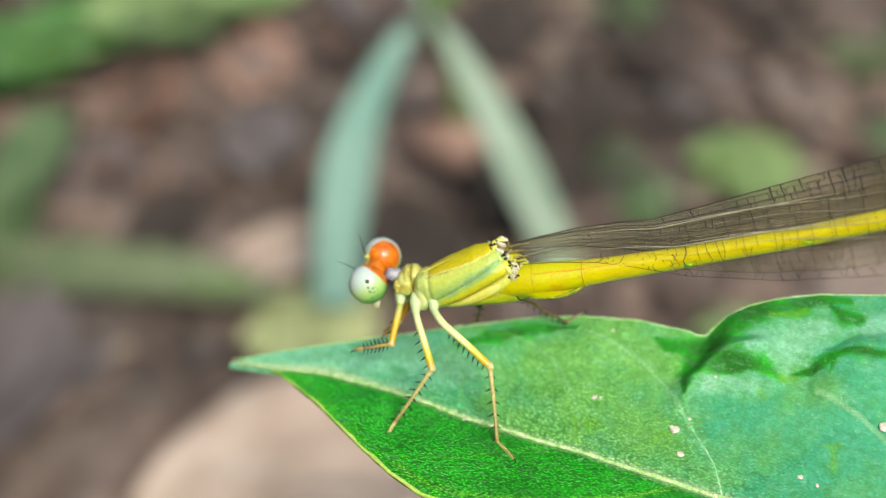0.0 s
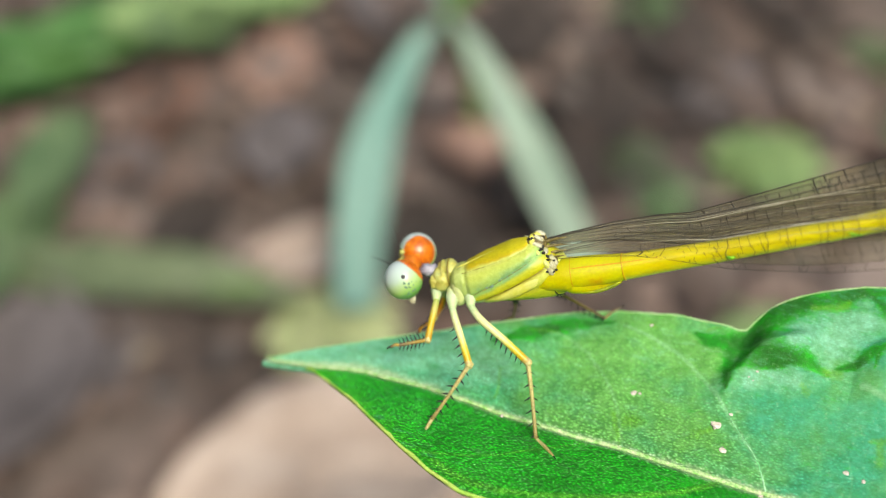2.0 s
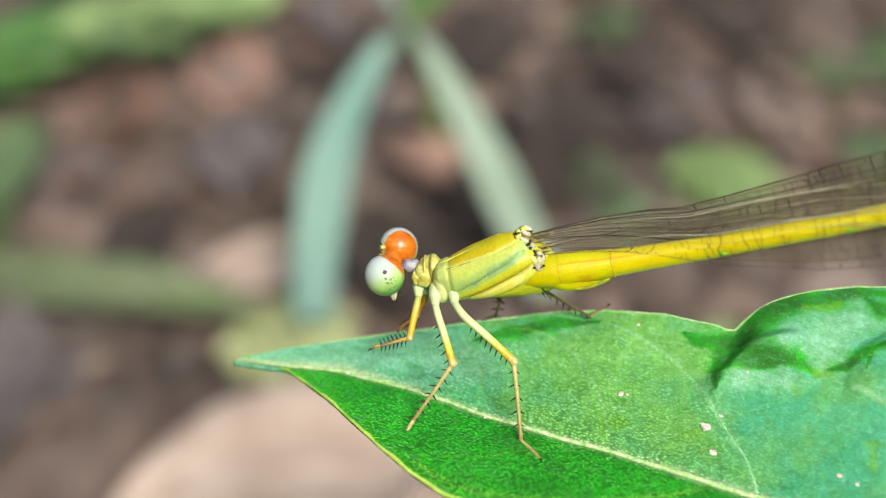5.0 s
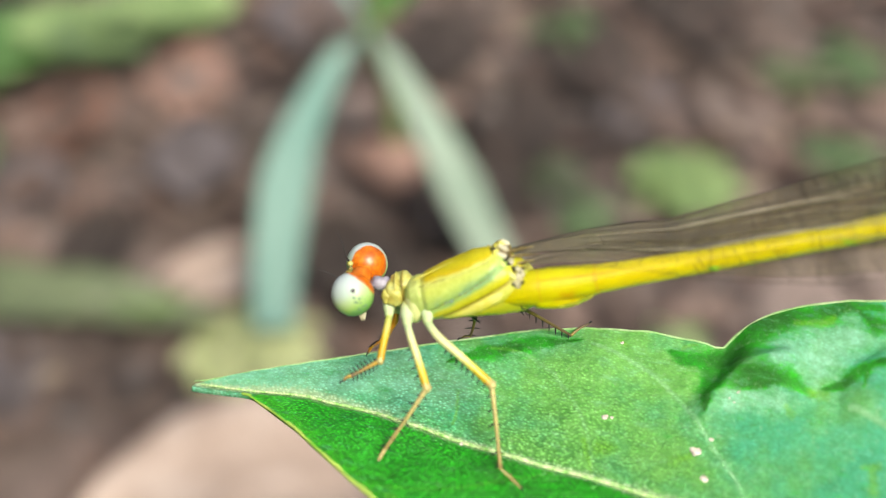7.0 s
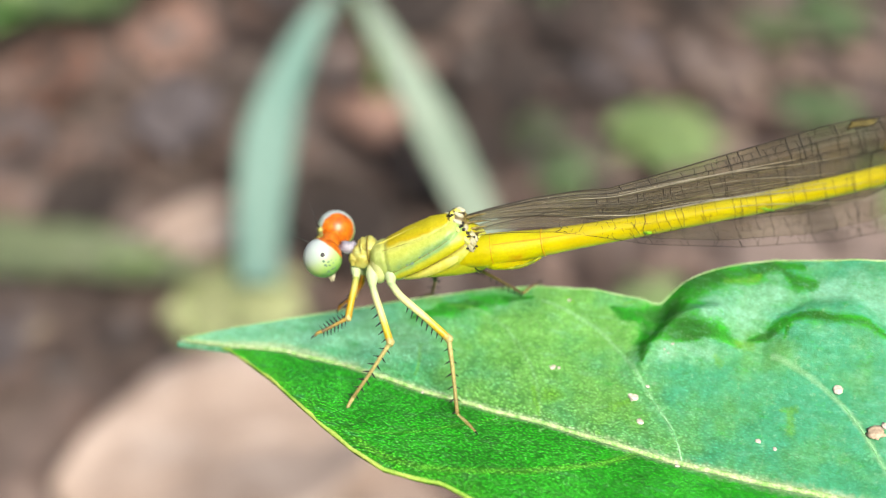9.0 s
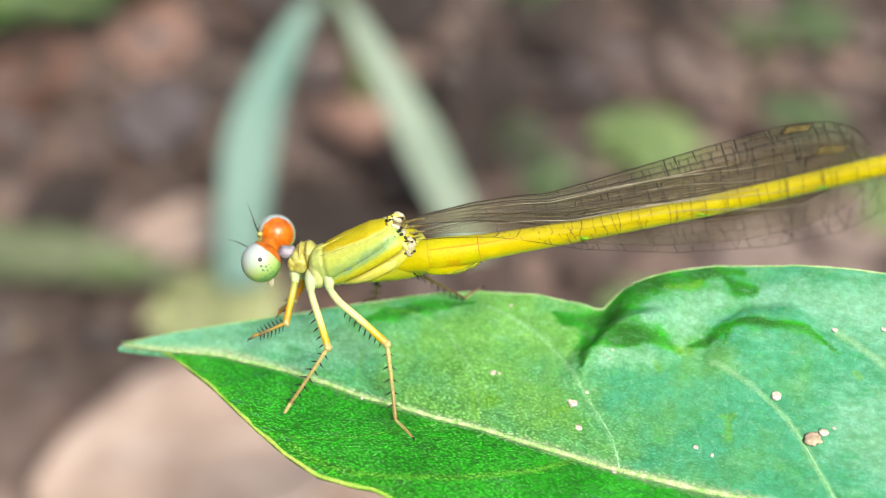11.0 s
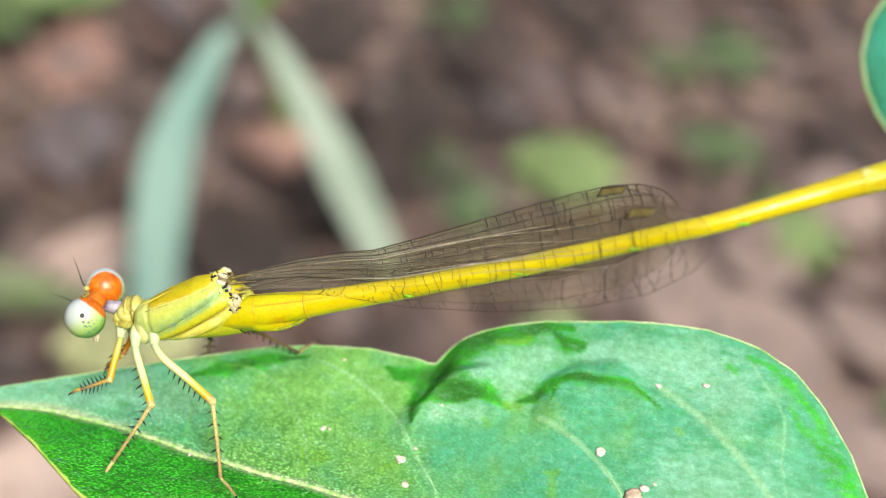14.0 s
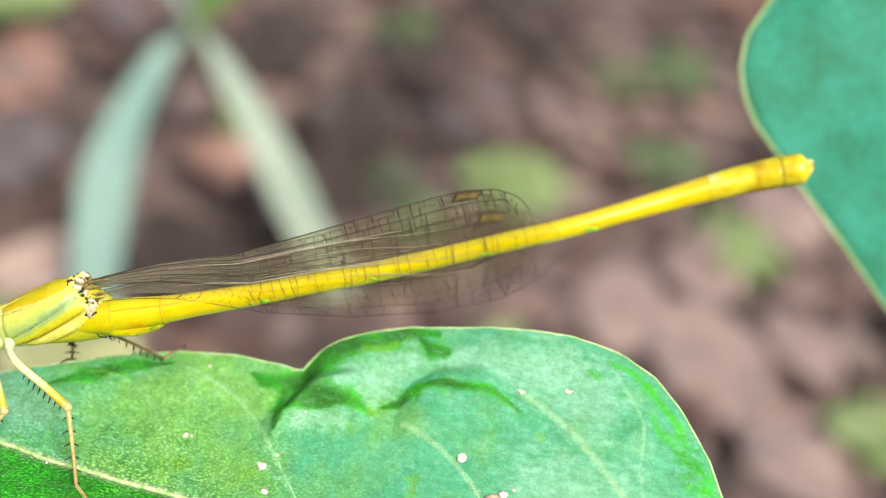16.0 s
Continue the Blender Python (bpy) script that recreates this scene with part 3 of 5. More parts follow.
def litter_leaf(name, x, y, z, length, width, turn, mat, label, curl=0.2, tip=0.0, category="dry leaf", group="leaf litter"):
    """A fallen leaf: ovate, keeled and curled, lying on the ground."""
    bm = bmesh.new()
    seed = Vector((x, y, 3.0)) * 0.05
    def at(s, t):
        w = width / 2 * (math.sin(math.pi * min(1, s * 0.97 + 0.03)) ** 0.75) + 0.2
        c = 2 * t - 1
        h = curl * width * (c * c * 0.5) + 0.12 * width * noise.noise(seed + Vector((s * 2.2, c, 0))) + tip * length * s * s
        return (s - 0.5) * length, c * w * (1 + 0.1 * noise.noise(seed + Vector((s * 6, 7, c)))), h
    root = empty(name, pose(x * K, y * K, z * K, 0, 0, turn))
    sheet(bm, at, 18, 10, 0.35)
    part("leaf_blade", bm, mat, root)
    bm = bmesh.new()
    tube(bm, [Vector(at(s / 10, 0.5)) + Vector((0, 0, 0.15)) for s in range(11)], 0.5, 6)
    part("midrib", bm, mat, root)
    return tagged(root, label, category, group)


def weed(name, x, y, length, width, turn, mat, label, height=14.0, lean=0.0):
    """A small ground weed: a creeping stalk that carries a loose tuft of small leaves."""
    rnd = random.Random(int(x * 7 + y))
    root = empty(name, pose(x * K, y * K, 0, 0, 0, turn))
    bm = bmesh.new()
    tube(bm, spline([(-length * 0.4, 0, -2), (-length * 0.1, 1, height * 0.5), (length * 0.2, -1, height * 0.7), (length * 0.42, 0, height * 0.8)], 12), 0.8, 8)
    part("stalk", bm, STEM, root)
    count = max(9, int(length * width / 170)) if length < 50 else 4
    for k in range(count):
        s = (k + 0.5) / count
        px = (s - 0.5) * length
        room = width / 2 * math.sqrt(max(0.1, 1 - (2 * s - 1) ** 2))
        py = rnd.uniform(-0.6, 0.6) * room
        ll, ww = rnd.uniform(17, 27), rnd.uniform(11, 17)
        q = Matrix.Rotation(rnd.uniform(0, 6.3), 3, "Z") @ Matrix.Rotation(rnd.uniform(-0.4, 0.4), 3, "X")
        o = Vector((px, py, height * rnd.uniform(0.6, 1.1)))
        if length < 50:
            # a rosette: leaves round one crown
            a = 2 * math.pi * (k + 0.5 * rnd.random()) / count
            q = Matrix.Rotation(a, 3, "Z") @ Matrix.Rotation(rnd.uniform(-0.3, 0.3), 3, "X")
            ll, ww = length * rnd.uniform(0.42, 0.58), width * rnd.uniform(0.36, 0.5)
            o = Vector((length * 0.26 * math.cos(a), width * 0.32 * math.sin(a), height * rnd.uniform(0.6, 1.1)))
        else:
            # broad blades that overlap along the stalk
            q = Matrix.Rotation(rnd.uniform(-0.25, 0.25), 3, "Z") @ Matrix.Rotation(rnd.uniform(-0.25, 0.25), 3, "X")
            ll, ww = length * rnd.uniform(0.52, 0.64), width * rnd.uniform(0.85, 1.05)
            o = Vector((px * 0.72, py * 0.25, height * rnd.uniform(0.6, 1.1)))
        bm = bmesh.new()
        def at(a, t):
            c = 2 * t - 1
            w = ww / 2 * math.sin(math.pi * (0.03 + 0.94 * a)) ** 0.7
            return o + q @ Vector(((a - 0.5) * ll, c * w, 0.14 * ww * abs(c) - 0.08 * ll * a * a))
        sheet(bm, at, 10, 6, 0.25)
        part("leaf_blade", bm, mat, root)
    return tagged(root, label, "weed", "ground weeds")


def grass_plant():
    root = empty("grass_plant", pose(0, 0.31, 0))
    bm = bmesh.new()
    tube(bm, spline([(6, 14, -8), (3, 2, 30), (-2, -18, 56), (-4, -26, 70)], 16), [2.6 - 0.07 * i for i in range(17)], 10)
    part("stem", bm, STEM, root)
    for pts, w in (([(-4, -26, 68), (-13, -30, 60), (-24, -54, 46), (-28, -74, 29), (-29, -88, 13)], 14.5),
                   ([(-3, -26, 68), (3, -30, 60), (16, -47, 43), (31, -62, 16), (38, -68, 0)], 12.5),
                   ([(-4, -26, 69), (-20, -12, 90), (-44, 6, 100), (-72, 30, 92)], 13.0),
                   ([(-3, -26, 68), (1, -24, 76), (5, -20, 86), (8, -12, 97)], 16.0)):
        line = spline(pts, 40)
        bm = bmesh.new()
        def at(s, t):
            i = min(40, int(round(s * 40)))
            c = 2 * t - 1
            d = (line[min(i + 1, 40)] - line[max(i - 1, 0)]).normalized()
            e = Vector((1, 0.15, 0))
            e = (e - d * e.dot(d)).normalized()
            up = d.cross(e)
            if up.y > 0:
                up = -up
            half = w / 2 * min(1, 0.05 + 1.6 * s) * (1 - 0.55 * max(0, s - 0.55))
            return line[i] + e * (c * half) + up * (abs(c) * half * 0.10)
        sheet(bm, at, 40, 8, 0.25)
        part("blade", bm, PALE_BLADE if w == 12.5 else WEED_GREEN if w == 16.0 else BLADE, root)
    return tagged(root, "broad pale blue-green grass shoot with drooping blades", "grass")


grass_plant()

# The dark leaves are added only to darken patches of the ground.
for name, x, y, z, ln, wd, turn, mat, label in (
        ("dry_leaf", -30, 171, 8, 84, 56, 24, STRAW, "large pale tan dead leaf lying on the soil"),
        ("dry_leaf", -12, 160, 6, 60, 34, -20, STRAW, "pale tan dead leaf lying on the soil"),
        ("dry_leaf", -48, 256, 4, 38, 26, 40, STRAW, "small cream dead leaf on the soil"),
        ("dry_leaf", -108, 345, 1, 50, 30, 15, RUST, "reddish brown dead leaf on the soil"),
        ("dry_leaf", 2, 306, 7, 30, 20, 70, SALMON, "small pale rust-coloured dead leaf on the soil"),
        ("dry_leaf", -115, 297, 1, 44, 26, -35, MAUVE, "grey-brown dead leaf on the soil"),
        ("dry_leaf", -60, 308, 8, 46, 28, 25, MAUVE, "grey-brown dead leaf on the soil"),
        ("dry_leaf", 27, 284, 9, 56, 36, -60, UMBER, "dark dead leaf added to darken the soil"),
        ("dry_leaf", 46, 335, 4, 60, 34, 10, UMBER, "dark dead leaf added to darken the soil"),
        ("dry_leaf", -8, 255, 8, 46, 30, 50, UMBER, "dark dead leaf added to darken the soil"),
        ("dry_leaf", -84, 268, 4, 40, 24, -10, UMBER, "dark dead leaf added to darken the soil"),
        ("dry_leaf", 95, 345, 1, 50, 30, -20, MAUVE, "grey-brown dead leaf on the soil"),
        ("dry_leaf", -116, 202, 8, 66, 46, 20, MAUVE, "grey-brown dead leaf on the soil"),
        ("dry_leaf", -105, 212, 0, 56, 30, 8, MAUVE, "grey-brown dead leaf on the soil"),
        ("dry_leaf", 171, 220, 4, 34, 20, 30, DULL_STRAW, "dull cream dead leaf on the soil"),
        ("dry_leaf", 150, 176, 4, 36, 26, 80, DULL_STRAW, "dull cream dead leaf on the soil"),
        ("dry_leaf", 231, 445, 1, 44, 28, 0, RUST, "reddish brown dead leaf on the soil"),
        ("dry_leaf", 152, 256, 1, 40, 26, -30, DULL_STRAW, "dull cream dead leaf on the soil"),
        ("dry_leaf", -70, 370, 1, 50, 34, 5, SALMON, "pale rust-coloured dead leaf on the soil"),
        ("dry_leaf", 80, 385, 3, 70, 36, 12, UMBER, "dark dead leaf added to darken the soil"),
        ("dry_leaf", 20, 390, 3, 60, 40, -30, UMBER, "dark dead leaf added to darken the soil"),
        ("dry_leaf", 128, 420, 3, 66, 40, 40, UMBER, "dark dead leaf added to darken the soil"),
        ("dry_leaf", -30, 420, 3, 60, 34, 0, MAUVE, "grey-brown dead leaf on the soil"),
        ("dry_leaf", 190, 282, 3, 44, 30, -15, DULL_STRAW, "dull cream dead leaf on the soil"),
        ("dry_leaf", 140, 215, 3, 48, 34, 20, DULL_STRAW, "dull cream dead leaf on the soil"),
        ("dry_leaf", 120, 238, 3, 44, 28, -40, DULL_STRAW, "dull cream dead leaf on the soil")):
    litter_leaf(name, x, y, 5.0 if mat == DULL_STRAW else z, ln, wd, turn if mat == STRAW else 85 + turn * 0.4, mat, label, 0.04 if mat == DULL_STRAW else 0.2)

for x, y, ln, wd, turn, mat, label, h in (
        (-36, 225, 40, 32, 20, YELLOW_WEED, "pale yellow-green weed tuft with small leaves", 4),
        (99, 300, 40, 30, 90, WEED_PALE, "pale green weed tuft with small rounded leaves", 6),
        (65, 283, 26, 16, 75, WEED, "dull green weed tuft with small leaves", 4),
        (55, 306, 28, 22, 90, OLIVE_WEED, "dark olive weed tuft with small leaves", 4),
        (79, 223, 24, 14, 60, WEED_PALE, "pale green weed tuft with small leaves", 5),
        (157, 312, 32, 24, 90, WEED, "pale green weed tuft with small leaves", 6),
        (168, 266, 36, 22, 95, WEED_PALE, "pale green weed tuft with small leaves", 6),
        (181, 381, 40, 26, 80, WEED, "green weed tuft with small leaves on soil", 5),
        (180, 186, 30, 22, 100, WEED_PALE, "pale green weed tuft with small leaves", 6),
        (-158, 372, 110, 40, 24, WEED_GREEN, "fresh green weed creeping over the soil", 12),
        (-96, 398, 80, 34, 16, WEED_PALE, "light green weed creeping over the soil", 12),
        (-132, 262, 100, 24, 82, WEED, "narrow dull green weed creeping over soil", 18),
        (-92, 238, 84, 20, -2, MAUVE_WEED, "dull grey-green weed creeping over soil", 12),
        (-150, 352, 60, 30, 30, WEED_GREEN, "fresh green weed creeping over the soil", 12),
        (-118, 384, 60, 30, -10, WEED, "dull green weed creeping over the soil", 10),
        (77, 404, 40, 22, 20, WEED, "dull green weed tuft with small leaves", 6),
        (158, 372, 26, 20, 90, MAUVE_WEED, "dull blue-green weed tuft with small leaves on soil", 4)):
    weed("ground_weed", x, y, ln, wd, turn, mat, label, h)


# ---- the leaf under the damselfly ----
# Leaf space, millimetres: u from the tip along the midrib, v across it, w out of the blade.
LEAF_U, LEAF_V, LEAF_N = Vector((0.9294, -0.3166, -0.1897)), Vector((0.3480, 0.5803, 0.7363)), Vector((-0.1230, -0.7503, 0.6495))
LEAF_AT = STAND @ axes((-10.45, 54.98, -5.47), LEAF_U, LEAF_V, LEAF_N)
UPPER = ((0, 0.12), (1.9, 1.0), (4.6, 2.3), (7.1, 3.4), (9.6, 4.4), (13.1, 5.7), (16.0, 6.5), (18.9, 6.8), (20.6, 6.8), (21.6, 6.85), (22.1, 7.45), (23.4, 8.2), (24.7, 8.82),
         (26.4, 9.36), (29.5, 9.84), (33.3, 10.1), (35.7, 9.75), (37.3, 9.15), (38.6, 8.15), (40.1, 6.65), (41.2, 4.9), (42.3, 2.2), (42.8, 0.4))
LOWER = ((0, 0.12), (2.7, -0.05), (5.6, 1.45), (8.8, 3.4), (10.8, 4.45), (12.5, 5.1), (13.8, 5.15), (15.0, 5.1), (16.6, 5.6), (20, 7.4), (24, 9.2), (29, 10.2), (34, 10.3), (38, 9.0), (41, 5.6), (42.8, 0.6))
MIDRIB = ((0, 0.1), (2.7, 0.35), (5.3, 0.68), (8.0, 0.68), (10.2, 0.5), (12.2, 0.25), (15, 0.1), (18, 0.0), (21.5, -0.3), (25, -0.5), (28.4, -0.5), (36, -0.3), (42.8, 0.0))


def vein_line(points):
    return spline([(u, v, 0) for u, v in points], 40)


SIDE_VEINS = [vein_line(p) for p in (
    ((24.0, -0.4), (23.3, 1.0), (22.3, 2.1), (21.2, 3.3), (20.0, 4.4), (18.6, 5.2), (16.4, 5.7)),
    ((33.2, -0.4), (31.4, 2.1), (30.3, 3.4), (29.0, 4.4), (28.2, 4.75), (26.9, 5.2)),
    ((39.0, 0.2), (38.1, 2.4), (37.5, 3.5), (36.4, 4.5), (35.2, 5.5), (34.1, 6.3), (32.9, 7.0), (31.8, 7.4)),
    ((14.2, 0.1), (13.9, 1.6), (13.0, 3.0), (11.8, 3.9)),
    ((17.8, 0.1), (17.1, 1.8), (16.3, 3.0), (15.1, 4.1), (13.6, 4.8), (12.2, 4.7)),
    ((22.2, -0.4), (21.4, -1.3), (19.7, -2.5), (17.6, -3.5), (15.5, -4.2), (13.7, -4.55), (12.0, -4.4), (10.8, -3.9)),
    ((16.6, 0.0), (14.3, -1.8), (12.5, -2.9), (10.2, -3.6)),
    ((28.6, -0.5), (26.6, -2.6), (24.0, -4.6), (20.8, -6.2)),
    ((38.6, 2.4), (37.4, 5.0), (37.2, 7.1), (36.1, 8.4), (35.4, 9.1)),
    ((27.0, -0.4), (27.2, 0.6), (27.0, 1.6), (26.6, 2.4)),
    ((20.9, 3.7), (20.5, 5.0), (20.1, 6.0)))]


def hump(u, v, cu, cv, su, sv, h):
    return h * math.exp(-((u - cu) / su) ** 2 - ((v - cv) / sv) ** 2)


def leaf_height(u, v):
    """Height of the blade: keeled along the midrib, puckered between the veins, pinched at the notch."""
    m = lerp_table(MIDRIB, u)
    d = v - m
    keel = min(1.0, u / 4.0)
    if d >= 0:
        h = 0.022 * d * d + 0.008 * max(u - 26, 0) * d
    else:
        h = (0.55 * -d - 0.02 * d * d) * keel
    # blisters between the veins: steep towards the edge and the tip, running out towards the base
    for cu, cv, ru, rv, tall in ((29.3, 5.2, 3.0, 2.9, 0.8), (36.0, 5.0, 2.4, 2.6, 0.14), (18.0, 3.0, 2.6, 2.6, 0.14), (13.8, 2.4, 2.2, 2.2, 0.1)):
        a, c = (u - cu) / ru, (v - cv) / rv
        r = math.hypot(a, c) + 0.12 * noise.noise(Vector((u * 0.7, v * 0.7, cu)))
        side = min(1.0, max(0.0, 0.22 + 0.80 * c - 0.28 * a))
        side = side * side * (3 - 2 * side)
        h += tall * side * (1 - r ** 4) if r < 1 else 0.0
    # the fold below the notch: a crest that falls off towards the edge
    a, c = (u - 24.0) / 2.5, (v - 3.2) / 2.9
    r = math.hypot(a, c) + 0.08 * noise.noise(Vector((u * 0.7, v * 0.7, 24.0)))
    side = min(1.0, max(0.0, 0.90 * c - 0.35 * a)) / (1 + math.exp((a - 0.45) * 6))
    h += 1.05 * side * side * (3 - 2 * side) * ((0.45 + 0.45 * r ** 3 if r < 1 else 0.9 * math.exp(-((r - 1) / 0.30) ** 1.7)) - 0.22 * math.exp(-((r - 1.24) / 0.20) ** 2))
    h += hump(u, v, 24.6, 7.6, 2.4, 1.5, 0.35) + hump(u, v, 30.5, 9.0, 3.5, 1.2, 0.25)
    h -= hump(u, v, 21.8, 6.8, 0.6, 1.6, 0.5)
    lobe = min(1.0, max(0.0, (v - 4.0) / 3.0))
    h += 0.22 * lobe * lobe / (1 + math.exp((22.5 - u) * 5.0)) * math.exp(-max(0, u - 23) / 5.0)
    h += 0.12 * noise.noise(Vector((u * 0.40, v * 0.5, 2.0))) + 0.03 * noise.noise(Vector((u * 1.1, v * 1.2, 7.0))) + 0.006 * noise.noise(Vector((u * 3.5, v * 3.5, 1.0)))
    # a low swelling along the upper edge, stronger here and there
    rim = lerp_table(UPPER, u) - v
    if 0 < rim < 2.6:
        h += (0.36 if u < 22 else 0.12) * max(0.0, 0.30 + noise.noise(Vector((u * 0.33, 0.0, 11.0)))) * math.sin(math.pi * rim / 2.6) ** 1.3 * min(1.0, u / 10)
    if u > 34:
        h -= 0.02 * (u - 34) ** 2
    return h


def stroke(at_u, at_v, points, side=0):
    """How near each place lies to a line of (u, v, width): 1 on it, falling off over the width. side: 1 or -1 to fall off sharply to the right or left of the line."""
    best = np.zeros_like(at_u)
    for (u0, v0, w0), (u1, v1, w1) in zip(points, points[1:]):
        du, dv = u1 - u0, v1 - v0
        f = np.clip(((at_u - u0) * du + (at_v - v0) * dv) / (du * du + dv * dv + 1e-9), 0, 1)
        d = np.hypot(at_u - u0 - f * du, at_v - v0 - f * dv)
        across = side * (du * (at_v - v0) - dv * (at_u - u0)) / math.hypot(du, dv)
        wide = (w0 + (w1 - w0) * f) * (1.6 if side == 0 else 0.45 + 1.15 / (1 + np.exp(-across / 0.10)))
        best = np.maximum(best, np.exp(-(d / wide) ** 2))
    return best


# Shade painted in dark green: along the folds, under the notch and beside the edge.
FOLD_SHADE = ((1, ((21.4, 3.5, 0.10), (21.4, 4.5, 0.35), (22.0, 5.0, 0.60), (23.0, 5.2, 0.55), (24.2, 5.35, 0.30), (25.4, 5.45, 0.08))),
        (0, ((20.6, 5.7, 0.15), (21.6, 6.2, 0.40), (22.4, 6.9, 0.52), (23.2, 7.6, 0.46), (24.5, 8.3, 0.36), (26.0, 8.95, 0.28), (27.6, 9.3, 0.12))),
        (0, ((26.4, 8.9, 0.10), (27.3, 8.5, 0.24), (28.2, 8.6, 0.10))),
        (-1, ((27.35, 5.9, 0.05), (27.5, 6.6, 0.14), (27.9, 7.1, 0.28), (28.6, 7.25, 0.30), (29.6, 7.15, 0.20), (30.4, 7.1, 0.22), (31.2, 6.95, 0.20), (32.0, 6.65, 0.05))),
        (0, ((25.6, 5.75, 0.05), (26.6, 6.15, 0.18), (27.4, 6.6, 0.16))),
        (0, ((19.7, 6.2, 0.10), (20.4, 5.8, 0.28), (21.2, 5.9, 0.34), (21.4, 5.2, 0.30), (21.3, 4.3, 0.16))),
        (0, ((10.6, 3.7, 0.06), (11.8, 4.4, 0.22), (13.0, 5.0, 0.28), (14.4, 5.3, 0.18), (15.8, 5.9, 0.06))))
# Where the painted sheen is thin and the bright green shows, beside the edge of the base.
SHEEN_GAPS = (((37.2, 7.6, 0.06), (38.1, 6.95, 0.20), (38.9, 6.4, 0.08)), ((38.3, 7.8, 0.10), (39.0, 6.8, 0.28), (39.7, 5.9, 0.42), (40.5, 5.0, 0.55), (41.2, 3.6, 0.8)),
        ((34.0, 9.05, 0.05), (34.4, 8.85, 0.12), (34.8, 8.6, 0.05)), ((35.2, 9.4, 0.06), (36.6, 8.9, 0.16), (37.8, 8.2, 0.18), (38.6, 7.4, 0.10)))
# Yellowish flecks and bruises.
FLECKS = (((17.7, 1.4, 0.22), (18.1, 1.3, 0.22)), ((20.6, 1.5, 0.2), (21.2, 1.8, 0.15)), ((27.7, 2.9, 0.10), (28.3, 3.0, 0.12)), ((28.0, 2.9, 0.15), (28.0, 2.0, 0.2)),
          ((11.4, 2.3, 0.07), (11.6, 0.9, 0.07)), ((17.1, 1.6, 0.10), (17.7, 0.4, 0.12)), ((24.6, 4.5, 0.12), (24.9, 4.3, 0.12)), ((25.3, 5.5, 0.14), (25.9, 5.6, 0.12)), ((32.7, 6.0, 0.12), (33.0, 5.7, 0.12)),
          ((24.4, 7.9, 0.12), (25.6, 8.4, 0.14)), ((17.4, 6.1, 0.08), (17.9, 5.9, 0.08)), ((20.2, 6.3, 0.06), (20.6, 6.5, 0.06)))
# Paler clouds of painted sheen, and the whitish streak beside the midrib near the tip.
PALE_SHEEN = (((0.4, 0.3, 0.5), (2.0, 0.8, 0.8), (4.0, 1.4, 1.0), (6.4, 2.0, 1.1), (9.5, 2.6, 0.9), (11.5, 2.4, 0.5)), ((1.5, 0.5, 0.3), (4.0, 0.9, 0.35), (6.4, 1.0, 0.3), (9.5, 0.9, 0.15)), ((2.5, 0.6, 0.30), (6.8, 0.9, 0.22)),
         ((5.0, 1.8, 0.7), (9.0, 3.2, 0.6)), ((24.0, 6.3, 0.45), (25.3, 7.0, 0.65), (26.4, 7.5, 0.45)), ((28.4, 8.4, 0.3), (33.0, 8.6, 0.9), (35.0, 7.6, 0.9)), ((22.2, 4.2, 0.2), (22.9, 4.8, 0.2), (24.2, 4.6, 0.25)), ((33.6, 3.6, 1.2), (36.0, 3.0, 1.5)))


